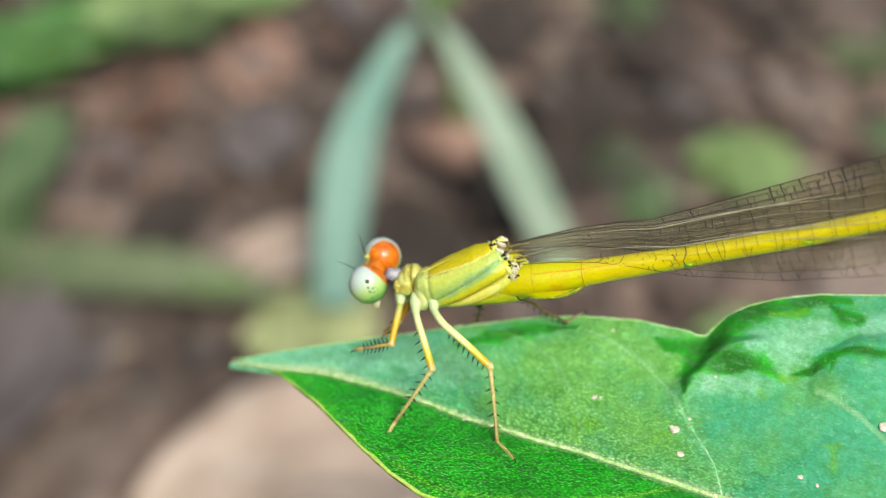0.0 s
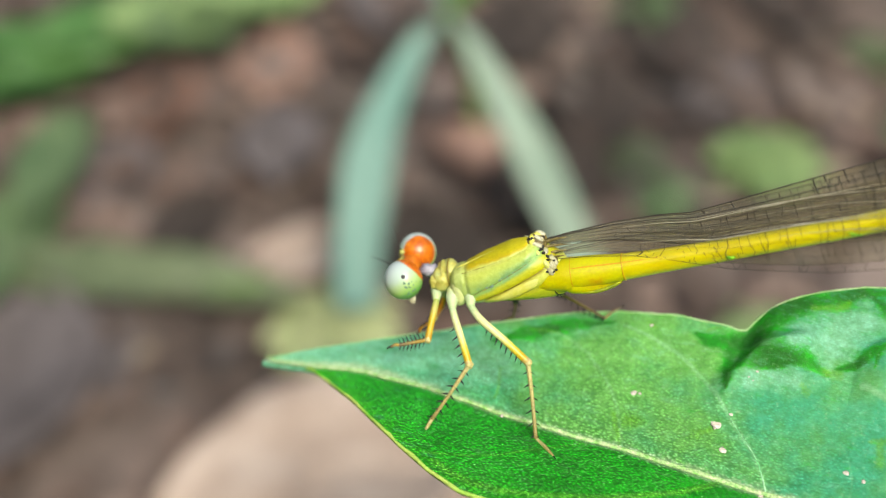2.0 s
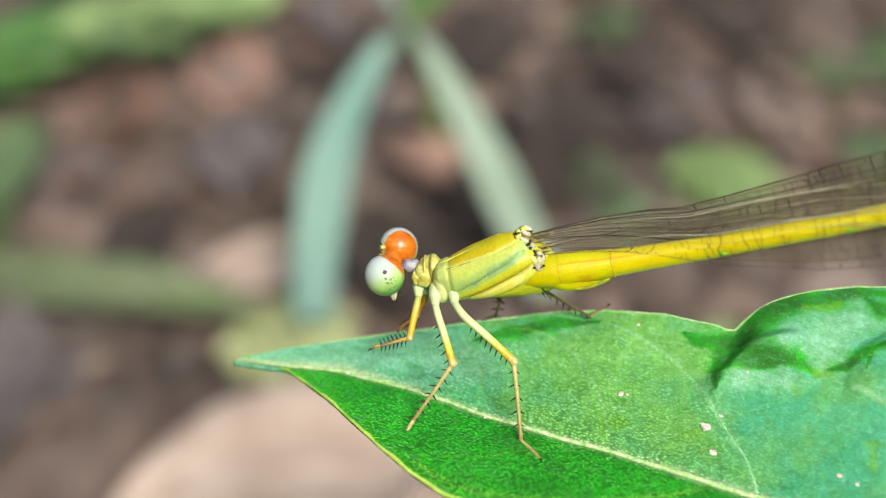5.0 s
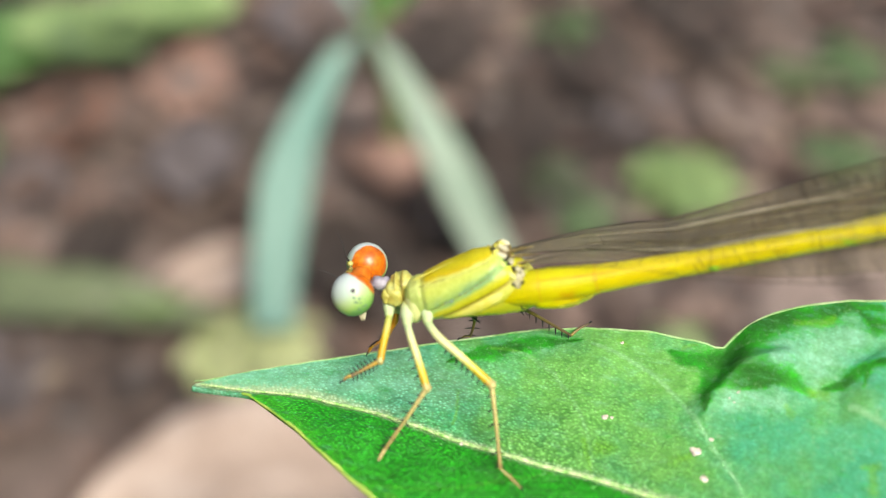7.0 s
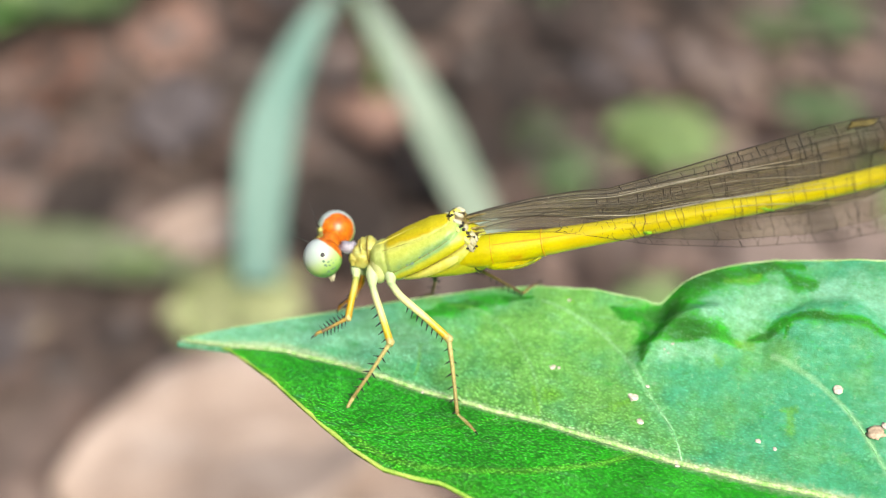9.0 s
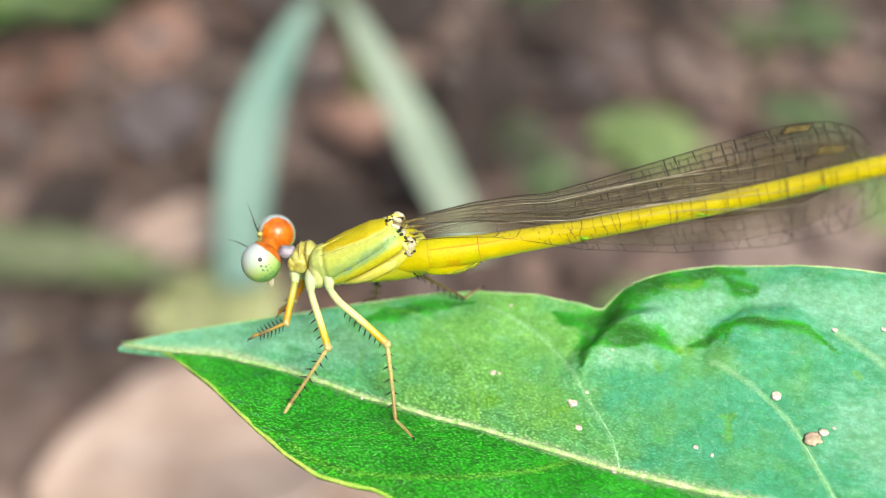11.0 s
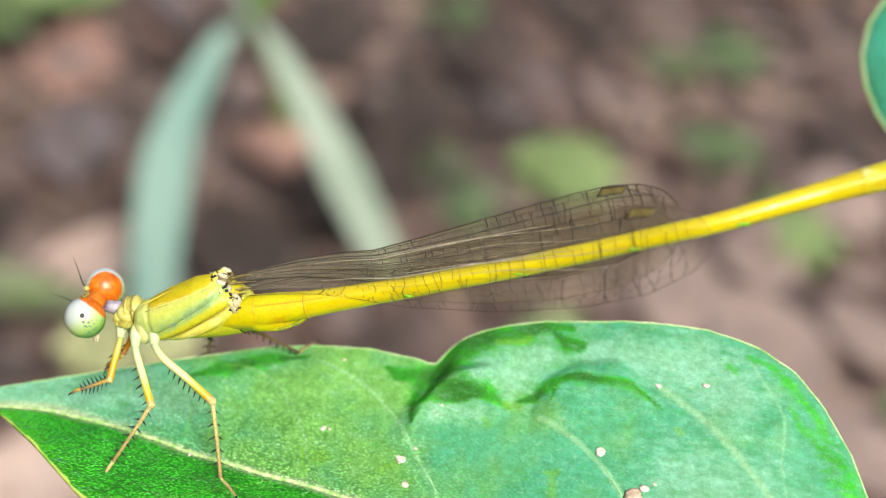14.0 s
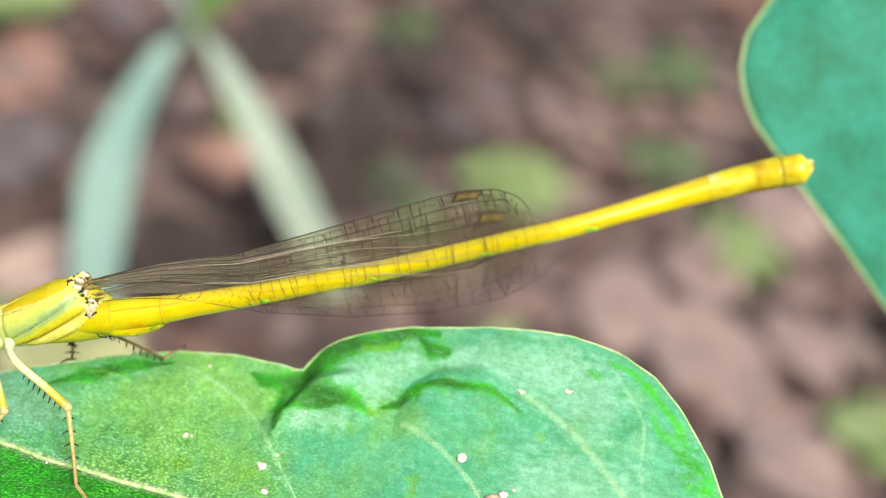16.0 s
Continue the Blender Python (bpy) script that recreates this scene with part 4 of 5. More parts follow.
def leaf_cover(blade):
    """Writes what lies where on the blade: painted sheen and its paler clouds, painted fold shade, flecks, pale veins
    and the strength of the grain.
    """
    co = np.empty(len(blade.data.vertices) * 3)
    blade.data.vertices.foreach_get("co", co)
    co = co.reshape(-1, 3) / K
    u, v = co[:, 0], co[:, 1]
    wu, wv = u + 0.10 * np.sin(2.1 * v + 0.7 * u) + 0.05 * np.sin(5.3 * u + 1.0), v + 0.10 * np.sin(1.9 * u + 0.5 * v) + 0.05 * np.sin(6.1 * v + 2.0)
    rib = np.interp(u, *zip(*MIDRIB))
    d = v - rib
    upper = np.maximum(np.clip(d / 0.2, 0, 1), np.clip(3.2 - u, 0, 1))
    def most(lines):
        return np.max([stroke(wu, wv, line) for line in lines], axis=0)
    fold_shade = np.max([stroke(wu, wv, line, side) for side, line in FOLD_SHADE], axis=0)
    thin = 0.62 * most(SHEEN_GAPS)
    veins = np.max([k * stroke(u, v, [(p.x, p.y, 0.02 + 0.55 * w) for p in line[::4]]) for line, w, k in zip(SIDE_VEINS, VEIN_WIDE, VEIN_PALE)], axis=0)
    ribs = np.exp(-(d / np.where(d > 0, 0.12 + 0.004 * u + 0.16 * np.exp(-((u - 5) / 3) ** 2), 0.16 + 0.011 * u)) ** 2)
    carried = {"sheen_mask": upper * (1 - np.minimum(1, 1.25 * np.maximum(fold_shade, thin))), "fold_shade": np.where(d > 0.1, 1.2 * fold_shade * (0.75 + 0.25 * np.sin(1.7 * u + 2.3 * v)), 0.0), "fleck": most(FLECKS), "pale_sheen": most(PALE_SHEEN) * upper,
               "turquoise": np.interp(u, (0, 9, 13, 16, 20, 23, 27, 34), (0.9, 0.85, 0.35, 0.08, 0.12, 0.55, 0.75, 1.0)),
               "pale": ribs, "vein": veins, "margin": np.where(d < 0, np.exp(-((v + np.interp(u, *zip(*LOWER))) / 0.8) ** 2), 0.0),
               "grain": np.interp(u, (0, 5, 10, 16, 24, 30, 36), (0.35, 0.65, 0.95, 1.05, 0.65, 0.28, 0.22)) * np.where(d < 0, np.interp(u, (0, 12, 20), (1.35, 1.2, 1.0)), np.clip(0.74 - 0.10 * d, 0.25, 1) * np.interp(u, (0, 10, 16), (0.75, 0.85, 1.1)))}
    for name, values in carried.items():
        blade.data.attributes.new(name, "FLOAT", "POINT").data.foreach_set("value", values.astype(np.float32))


VEIN_WIDE = (0.10, 0.13, 0.18, 0.07, 0.09, 0.20, 0.07, 0.07, 0.09, 0.06, 0.07)
VEIN_PALE = (0.8, 1.0, 1.0, 0.4, 0.65, 1.0, 0.75, 0.5, 0.6, 0.5, 0.35)


def green_leaf():
    root = empty("green_leaf", LEAF_AT)
    bm = bmesh.new()
    def at(s, t):
        u = 42.8 * s
        m = lerp_table(MIDRIB, u)
        top, low = lerp_table(UPPER, u), -lerp_table(LOWER, u)
        if t >= 0.5:
            v = m + (max(top, m + 0.02) - m) * (2 * t - 1)
        else:
            v = m + (min(low, m - 0.02) - m) * (1 - 2 * t)
        return u, v, leaf_height(u, v) - 0.22 * math.exp(-((v - m) / 0.25) ** 2)
    sheet(bm, at, 460, 170, 0.22)
    blade = part("leaf_blade", bm, LEAF, root)
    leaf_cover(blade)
    for table, sign in ((UPPER, 1), (LOWER, -1)):
        bm = bmesh.new()
        line = []
        first = 0.05 if sign > 0 else 2.4
        for i in range(121):
            u = first + (42.65 - first) * i / 120
            v = sign * lerp_table(table, u)
            line.append(Vector((u, v + 0.03 * noise.noise(Vector((u * 4.0, sign, 0))), leaf_height(u, v) - (0.03 if sign > 0 else 0.08))))
        tube(bm, line, [((0.03 if sign > 0 else 0.07) + 0.03 * min(1, i / 20)) * (1 + 0.4 * noise.noise(Vector((i * 0.7, sign, 3)))) for i in range(121)], 6)
        part("leaf_margin", bm, RIM if sign > 0 else YELLOW_RIM, root, "thin yellowish leaf edge")
    bm = bmesh.new()
    line = []
    for i in range(101):
        u = 0.3 + 42.3 * i / 100
        v = lerp_table(MIDRIB, u)
        line.append(Vector((u, v + 0.02 * noise.noise(Vector((u * 3.0, 0, 0))), leaf_height(u, v) - 0.15)))
    tube(bm, line, [(0.05 + 0.13 * i / 100) * (1 + 0.25 * noise.noise(Vector((i * 0.8, 5, 0)))) for i in range(101)], 10)
    part("midrib", bm, VEIN, root, "pale green raised midrib")
    for k, vl in enumerate(SIDE_VEINS):
        bm = bmesh.new()
        tube(bm, [Vector((p.x, p.y, leaf_height(p.x, p.y) - 0.22 * math.exp(-((p.y - lerp_table(MIDRIB, p.x)) / 0.25) ** 2) - VEIN_WIDE[k] * (0.30 if k < 3 else 0.5))) for p in vl], [min(0.14, VEIN_WIDE[k]) * (0.50 - 0.009 * i) * (1 + 0.3 * noise.noise(Vector((i * 0.6, k, 2)))) for i in range(41)], 8)
        part("vein", bm, FINE_VEIN, root)
    bm = bmesh.new()
    down = LEAF_AT.to_3x3().inverted() @ Vector((0, 0, -1))
    back = LEAF_AT.to_3x3().inverted() @ Vector((0.6, -0.3, 0))
    a = Vector((42.6, 0, leaf_height(42.6, 0)))
    tube(bm, spline([a - Vector((0.8, 0, 0)), a + Vector((5, 0, -1)), a + Vector((6, 0, 0)) + down * 40 + back * 12, a + down * 200 + back * 30], 30), 0.8, 10)
    part("petiole", bm, STEM, root)
    return tagged(root, "glossy green heart-shaped leaf with pale veins and a notched edge", "leaf")


green_leaf()


def leaf_place(u, v, lift=0.0):
    return LEAF_AT @ Matrix.Translation(Vector((u, v, leaf_height(u, v) + lift)) * K)


# Second leaf, behind the end of the abdomen.
BROAD = ((4.8, 0.2), (5.4, 3.4), (6.4, 6.2), (8.1, 9.2), (9.4, 11.0), (11.0, 11.9), (12.6, 12.15), (14.3, 12.0), (17.8, 10.8), (22.1, 9.3), (27.5, 7.6), (33.0, 5.0), (39.5, 0.2))


def second_leaf():
    x = Vector((0.36, 0.10, -0.93)).normalized()
    z = Vector((-0.25, -0.85, 0.35))
    z = (z - x * z.dot(x)).normalized()
    y = z.cross(x)
    root = empty("broad_leaf", STAND @ axes((43.4, 55.5, 26.0), x, y, z))
    bm = bmesh.new()
    def at(s, t):
        c = 2 * t - 1
        u = 4.8 + 34.6 * s * s * (1.5 - 0.5 * s)
        w = lerp_table(BROAD, u)
        return u, c * w, 0.8 * abs(c) + 0.25 * noise.noise(Vector((s * 5, c * 2, 0))) - 1.5 * s * s
    sheet(bm, at, 60, 30, 0.25)
    part("leaf_blade", bm, LEAF_FAR, root)
    bm = bmesh.new()
    tube(bm, [Vector(at(i / 30, 0.5)) + Vector((0, 0, 0.1)) for i in range(31)], [0.3 - 0.007 * i for i in range(31)], 8)
    part("midrib", bm, VEIN, root)
    for sgn in (-1, 1):
        bm = bmesh.new()
        tube(bm, [Vector(at(i / 60, 0.0 if sgn < 0 else 1.0)) for i in range(61)], 0.10, 6)
        part("leaf_margin", bm, RIM, root)
    bm = bmesh.new()
    inv = (STAND @ axes((0, 0, 0), x, y, z)).to_3x3().inverted()
    tube(bm, spline([Vector((5.2, 0, 0)), inv @ Vector((16, -4, 8)), inv @ Vector((36, -6, -20)), inv @ Vector((40, -6, -230))], 30), 0.8, 10)
    part("petiole", bm, STEM, root)
    return tagged(root, "broad smooth blue-green leaf behind the abdomen tip", "leaf")


second_leaf()

# ---- the damselfly ----
FLY = empty("damselfly", STAND @ pose(1.03 * K, 50.2 * K, -1.24 * K))
tagged(FLY, "bright yellow damselfly with pale eyes, folded wings, perched on a leaf", "insect")
AX = Vector((0.97, -0.20, 0.14)).normalized()
LAT = Vector((0.20, 0.83, 0.52))
LAT = (LAT - AX * LAT.dot(AX)).normalized()
DOR = AX.cross(LAT)
if DOR.z < 0:
    DOR = -DOR
BODY = axes((0, 0, 0), AX, LAT, DOR)

# Thorax: stations along the body (x, centre height, half width, half height).
THORAX = ((-2.3, -0.20, 0.50, 0.52), (-2.1, -0.21, 0.76, 0.74), (-1.4, -0.17, 0.96, 0.92), (-0.5, -0.08, 1.08, 1.12), (0.6, 0.01, 1.12, 1.33),
          (1.3, 0.0, 1.10, 1.40), (1.7, -0.10, 1.04, 1.30), (2.1, -0.24, 0.98, 1.16), (2.5, -0.36, 0.90, 0.98), (2.75, -0.44, 0.78, 0.80), (2.85, -0.46, 0.6, 0.62))


def thorax_point(x, a, off=0.0):
    """A point on the thorax at x and angle a (0: near side, 90: back, 180: far side, -90: belly)."""
    h, w, t = (float(np.interp(x, [s[0] for s in THORAX], [s[i] for s in THORAX])) for i in (1, 2, 3))
    ca, sa = math.cos(radians(a)), math.sin(radians(a))
    k = (abs(ca) ** 2.5 + abs(sa) ** 2.5) ** (-1 / 2.5)
    return Vector((x, -(w + off) * k * ca, h + (t + off) * k * sa))


# Seams of the side, as heights (at the middle, slope along the body), from the lower edge of the side plate up to the shoulder.
SEAMS = ((-0.91, 0.30), (-0.44, 0.43), (0.18, 0.48), (0.97, 0.25))


def thorax_band(x, z):
    """Which strip of the side a place belongs to: 0 at the belly, whole numbers on the seams, 5 along the back."""
    return float(np.interp(z, (-1.7, *(h + k * x for h, k in SEAMS), 1.75), range(6)))


def seam_angle(x, height):
    """The angle at which the near side of the thorax reaches a height."""
    lo, hi = -89.0, 89.0
    for _ in range(24):
        mid = (lo + hi) / 2
        lo, hi = (mid, hi) if thorax_point(x, mid).z < height else (lo, mid)
    return lo


def thorax_relief(x, a):
    """Grooves along the seams of both sides, with strips that swell between them."""
    band = thorax_band(x, thorax_point(x, a).z)
    fade = min(1.0, max(0.0, (x + 1.9) / 0.5)) * min(1.0, max(0.0, (2.4 - x) / 0.5))
    off = 0.012 * noise.noise(Vector((x * 2.2, a * 0.05, 3.0)))
    for k, deep in ((1, 0.05), (2, 0.08), (3, 0.06), (4, 0.05)):
        off += fade * (0.045 * math.exp(-((band - k - 0.45) / 0.28) ** 2) - deep * math.exp(-((band - k) / 0.10) ** 2))
    return off - 0.06 * math.exp(-((x + 1.60) / 0.09) ** 2)


def thorax():
    bm = bmesh.new()
    n, seg = 110, 180
    rings = [[bm.verts.new(thorax_point(-2.3 + 5.15 * i / n, 360 * k / seg, thorax_relief(-2.3 + 5.15 * i / n, 360 * k / seg))) for k in range(seg)] for i in range(n + 1)]
    for a, b in zip(rings, rings[1:]):
        for k in range(seg):
            bm.faces.new((a[k], a[(k + 1) % seg], b[(k + 1) % seg], b[k]))
    bm.faces.new(rings[0][::-1])
    bm.faces.new(rings[-1])
    bmesh.ops.smooth_vert(bm, verts=bm.verts, factor=0.5, use_axis_x=True, use_axis_y=True, use_axis_z=True)
    body = part("thorax", bm, SKIN, FLY, "yellow-green thorax with a yellow back stripe", BODY)
    strip = body.data.attributes.new("strip", "FLOAT", "POINT")
    strip.data.foreach_set("value", [thorax_band(p.co.x / K, p.co.z / K) / 5 for p in body.data.vertices])
    # the raised plate low on each side
    for flip in (False, True):
        bm = bmesh.new()
        def at(s, t):
            x = -0.62 + 2.42 * s
            bulge = math.sin(math.pi * min(1, 0.04 + 0.96 * s)) ** 0.45
            lo, hi = seam_angle(x, SEAMS[0][0] + SEAMS[0][1] * x), seam_angle(x, SEAMS[1][0] + SEAMS[1][1] * x)
            c = 2 * t - 1
            a = (lo + hi) / 2 + (hi - lo) / 2 * 0.92 * c * bulge
            return thorax_point(x, 180 - a if flip else a, 0.12 * (1 - c ** 4) * bulge - 0.02)
        sheet(bm, at, 30, 12, 0.05)
        part("side_plate", bm, PLATE, body, "pale yellow raised side plate")
    # sutures: fine darker seams over the side
    for (h, k), x0, x1, r in zip(SEAMS, (-1.0, -1.2, -1.5, -1.9), (1.9, 1.9, 1.5, 1.2), (0.016, 0.022, 0.018, 0.016)):
        bm = bmesh.new()
        tube(bm, [thorax_point(x, seam_angle(x, h + k * x), -0.055) for x in np.linspace(x0, x1, 22)], r, 6)
        part("suture", bm, SEAM, body)
    bm = bmesh.new()
    tube(bm, [thorax_point(-1.60 + 0.0015 * a, a, -0.06) for a in range(-75, 50, 6)], 0.018, 6)
    part("suture", bm, SEAM, body)
    bm = bmesh.new()
    tube(bm, [thorax_point(2.30 + 0.10 * math.sin(a * 0.07), a, 0.015) for a in range(-62, -20, 4)], 0.028, 6)
    part("waist_seam", bm, DARK, body)
    rnd = random.Random(8)
    for k in range(12):
        x, r = -0.75 + 2.1 * rnd.random() ** 1.2, rnd.uniform(0.018, 0.05)
        q = thorax_point(x, seam_angle(x, 0.26 + 0.48 * x + rnd.uniform(-0.10, 0.14)), -0.016)
        bm = bmesh.new()
        blob(bm, q, (r * 1.5, 0.03, r), None, 10, 6, 0.7)
        part("dark_fleck", bm, FLECK, body)
    bm = bmesh.new()
    tube(bm, [thorax_point(-2.0 + 3.6 * i / 20, 88, -0.01) for i in range(21)], 0.04, 6)
    part("back_keel", bm, PLATE, body)
    return body


thorax()


def wing_root(cx, cz, cy, seed, reach):
    """A knot of pale plates where the wings hinge, in a dark hollow."""
    rnd = random.Random(seed)
    bm = bmesh.new()
    blob(bm, (cx + 0.05, cy + 0.20, cz), (reach * 1.0, 0.22, reach * 0.95), None, 16, 12, 0.6)
    base = part("wing_hinge", bm, HINGE, FLY, "knobbly wing hinge of pale plates in a brown hollow")
    count = int(6 * reach / 0.4)
    for k in range(count):
        a = 2.4 * k + rnd.uniform(-0.3, 0.3)
        r = reach * math.sqrt((k + 0.4) / count)
        turn = Matrix.Rotation(rnd.uniform(0, 6.3), 3, "Y") @ Matrix.Rotation(rnd.uniform(-0.5, 0.5), 3, "X")
        o = Vector((cx + 1.05 * r * math.cos(a), cy - 0.06 + 0.35 * r + rnd.uniform(-0.05, 0.05), cz + r * math.sin(a)))
        wide, tall = rnd.uniform(0.20, 0.34), rnd.uniform(0.10, 0.16)
        bm = bmesh.new()
        blob(bm, o, (wide, 0.11, tall), turn, 14, 10, 0.4)
        if k % 3 == 0:
            blob(bm, o + Vector((rnd.uniform(-0.14, 0.14), -0.05, rnd.uniform(-0.12, 0.12))), (0.09, 0.08, 0.07), turn, 8, 6, 0.5)
        part("hinge_plate", bm, PLATE if k % 4 == 1 else PALE, base)
    for k in range(5):
        a = rnd.uniform(0, 6.3)
        o = Vector((cx + 0.8 * reach * math.cos(a), cy - 0.08, cz + 0.7 * reach * math.sin(a)))
        bm = bmesh.new()
        blob(bm, o, (rnd.uniform(0.05, 0.10), 0.06, rnd.uniform(0.04, 0.07)), None, 8, 6, 0.6)
        part("hinge_pit", bm, DARK, base)
    return base


wing_root(1.34, 1.16, -1.08, 3, 0.44)
wing_root(1.98, 0.26, -1.32, 5, 0.40)
wing_root(1.52, 1.42, -0.35, 7, 0.34)
wing_root(1.62, 0.62, -1.22, 9, 0.30)
# stout brown wing stalks that run out of the hinges
for x0, z0, x1, z1, y0, r in ((1.6, 1.25, 2.7, 1.50, -0.75, 0.10), (1.6, 1.05, 2.9, 1.20, -0.85, 0.09), (1.9, 0.78, 2.7, 0.95, -0.95, 0.08), (2.0, 0.55, 2.6, 0.72, -1.05, 0.08)):
    bm = bmesh.new()
    tube(bm, spline([(x0, y0, z0), ((x0 + x1) / 2, y0 - 0.1, (z0 + z1) / 2 + 0.03), (x1, y0 - 0.25, z1)], 12), [r * (1 - 0.065 * i) for i in range(13)], 8)
    part("wing_stalk", bm, HINGE, FLY)

# Prothorax, collar and neck.
bm = bmesh.new()
blob(bm, (-2.72, 0.68, -0.30), (0.44, 0.58, 0.58), None, 20, 14, 0.22)
blob(bm, (-2.42, 0.80, 0.12), (0.52, 0.56, 0.46), None, 20, 14, 0.22)
blob(bm, (-3.02, 0.62, -0.42), (0.26, 0.36, 0.34), None, 16, 12, 0.3)
part("prothorax", bm, COLLAR, FLY, "brownish ringed prothorax")
for q, r in (((-2.35, 0.66, -0.02), 0.62), ((-2.62, 0.72, -0.06), 0.6)):
    bm = bmesh.new()
    ring = [Vector(q) + LAT * (r * math.cos(2 * math.pi * k / 24)) + (DOR * 0.95 + AX * 0.1) * (r * 1.02 * math.sin(2 * math.pi * k / 24)) for k in range(25)]
    tube(bm, ring, 0.04, 8, False)
    part("collar_ring", bm, SEAM if r > 0.61 else COLLAR, FLY)
bm = bmesh.new()
blob(bm, (-3.3, 0.95, 0.08), (0.40, 0.32, 0.30), None, 14, 10, 0.6)
part("neck", bm, NECK, FLY, "greyish violet neck")

# Head, in its own space round the point between the eyes.
H_LAT = Vector((0.66, 2.0, 1.42)).normalized()
HEAD_AT = Vector((-4.124, 1.266, 0.275))
H_AX = (AX - H_LAT * AX.dot(H_LAT)).normalized()
H_DOR = H_AX.cross(H_LAT)
if H_DOR.z < 0:
    H_DOR = -H_DOR


def head():
    bm = bmesh.new()
    blob(bm, (0, 0, 0), (0.48, 1.0, 0.46), None, 20, 12, 0.12)
    hd = part("head", bm, ORANGE, FLY, "orange-topped head", axes(HEAD_AT, H_AX, H_LAT, H_DOR))
    bm = bmesh.new()
    blob(bm, (-0.45, 0, -0.22), (0.42, 0.72, 0.55), None, 18, 10, 0.15)
    part("face", bm, FACE, hd, "pale yellow-green face")
    bm = bmesh.new()
    inv = Matrix((H_AX, H_LAT, H_DOR))
    for dx in (-0.07, 0.07):
        tube(bm, spline([inv @ (Vector(q) - HEAD_AT) for q in ((-4.10 + dx, 0.95, -0.80), (-4.04 + dx, 0.82, -1.15), (-4.0 + dx * 0.6, 0.78, -1.42))], 8), [0.14, 0.14, 0.13, 0.12, 0.1, 0.08, 0.06, 0.04, 0.02], 8)
    part("mouthpart", bm, PALE, hd, "small pale mouthparts")
    bm = bmesh.new()
    blob(bm, (0, 0, 0), (0.86, 0.86, 0.90), None, 40, 28)
    e = 1.10
    near = part("eye", bm, NEAR_EYE, hd, "pale green-white eye with dark specks", Matrix.Translation((0, -e * K, 0)) @ Matrix.Rotation(math.pi, 4, "Z"))
    bm = bmesh.new()
    blob(bm, (0, 0, 0), (0.86, 0.86, 0.90), None, 40, 28)
    part("eye", bm, FAR_EYE, hd, "orange-capped eye with a white rim", Matrix.Translation((0, e * K, 0)))
    bm = bmesh.new()
    rnd = random.Random(4)
    spots = [(-0.56, 0.90, 0.10, 0.10)] + [(rnd.uniform(-1.5, -0.4), rnd.uniform(-0.45, 0.6), rnd.uniform(0.03, 0.065), 0.05) for _ in range(16)]
    for sx, sz, r, _ in spots:
        d = Vector((sx, 1.0, sz)).normalized()
        rot = Vector((0, 0, 1)).rotation_difference(d).to_matrix()
        blob(bm, Vector((d.x * 0.86, d.y * 0.86, d.z * 0.90)) * 0.995, (r, r, 0.012), rot, 10, 6)
        part("eye_speck", bm, DARK if r > 0.09 else EYE_FLECK, near)
        bm = bmesh.new()
    bm.free()
    for line in (((-0.62, -0.1, -0.02), (-0.92, -0.15, 0.06), (-1.3, -0.2, 0.25), (-1.78, -0.25, 0.42)), ((-0.40, 0.2, 0.62), (-0.57, 0.1, 0.95), (-0.72, 0.05, 1.45), (-0.92, 0.0, 2.0))):
        line = [inv @ Vector(q) for q in line]
        bm = bmesh.new()
        blob(bm, line[0], (0.13, 0.13, 0.12), None, 12, 8)
        part("antenna_base", bm, FACE, hd)
        bm = bmesh.new()
        tube(bm, spline(line, 14), [0.040 - 0.0022 * i for i in range(15)], 8)
        part("antenna", bm, DARK, hd, "thin dark antenna")
    for q in ((-0.36, 0.12, 0.42), (-0.36, -0.12, 0.42), (-0.46, 0.0, 0.36)):
        bm = bmesh.new()
        blob(bm, q, (0.08, 0.07, 0.07), None, 10, 8)
        part("ocellus", bm, FAR_LEG, hd, "tiny amber-brown simple eye")
    return hd


head()


# Abdomen: ten rings along one curve.
def belly(x):
    """Middle line of the abdomen at x."""
    z = lerp_table(((1.6, -0.25), (2.6, -0.15), (5.1, 0.21), (8.9, 0.86), (13.5, 1.76), (16.0, 2.33), (19.5, 3.2), (20.03, 3.31), (21.13, 3.59), (22.28, 3.92), (23.48, 4.26), (24.71, 4.61), (25.96, 4.96), (27.2, 5.30), (28.4, 5.56), (29.52, 5.73)), x)
    if x < 19:
        return Vector((x, 0.1 - 0.22 * (x + 1.03) - 0.0085 * (x + 1.03) ** 2, z))
    return Vector((x, lerp_table(((19, -7.717), (20, -8.15), (21.1, -8.46), (22.3, -8.68), (24.7, -9.06), (27.2, -9.66), (29.5, -10.55)), x), z))


BELLY_R = ((1.6, 0.62), (2.2, 0.66), (2.7, 0.74), (3.6, 0.72), (4.6, 0.62), (5.1, 0.58), (6.5, 0.52), (9.0, 0.47), (13.5, 0.43), (17.0, 0.40), (20.57, 0.402), (22.87, 0.412), (24.96, 0.47), (26.21, 0.53), (27.8, 0.57), (28.74, 0.60), (29.3, 0.59), (29.52, 0.52))
SEGMENTS = (1.6, 3.0, 5.1, 9.3, 13.7, 17.8, 21.58, 26.09, 27.8, 28.69, 29.47)


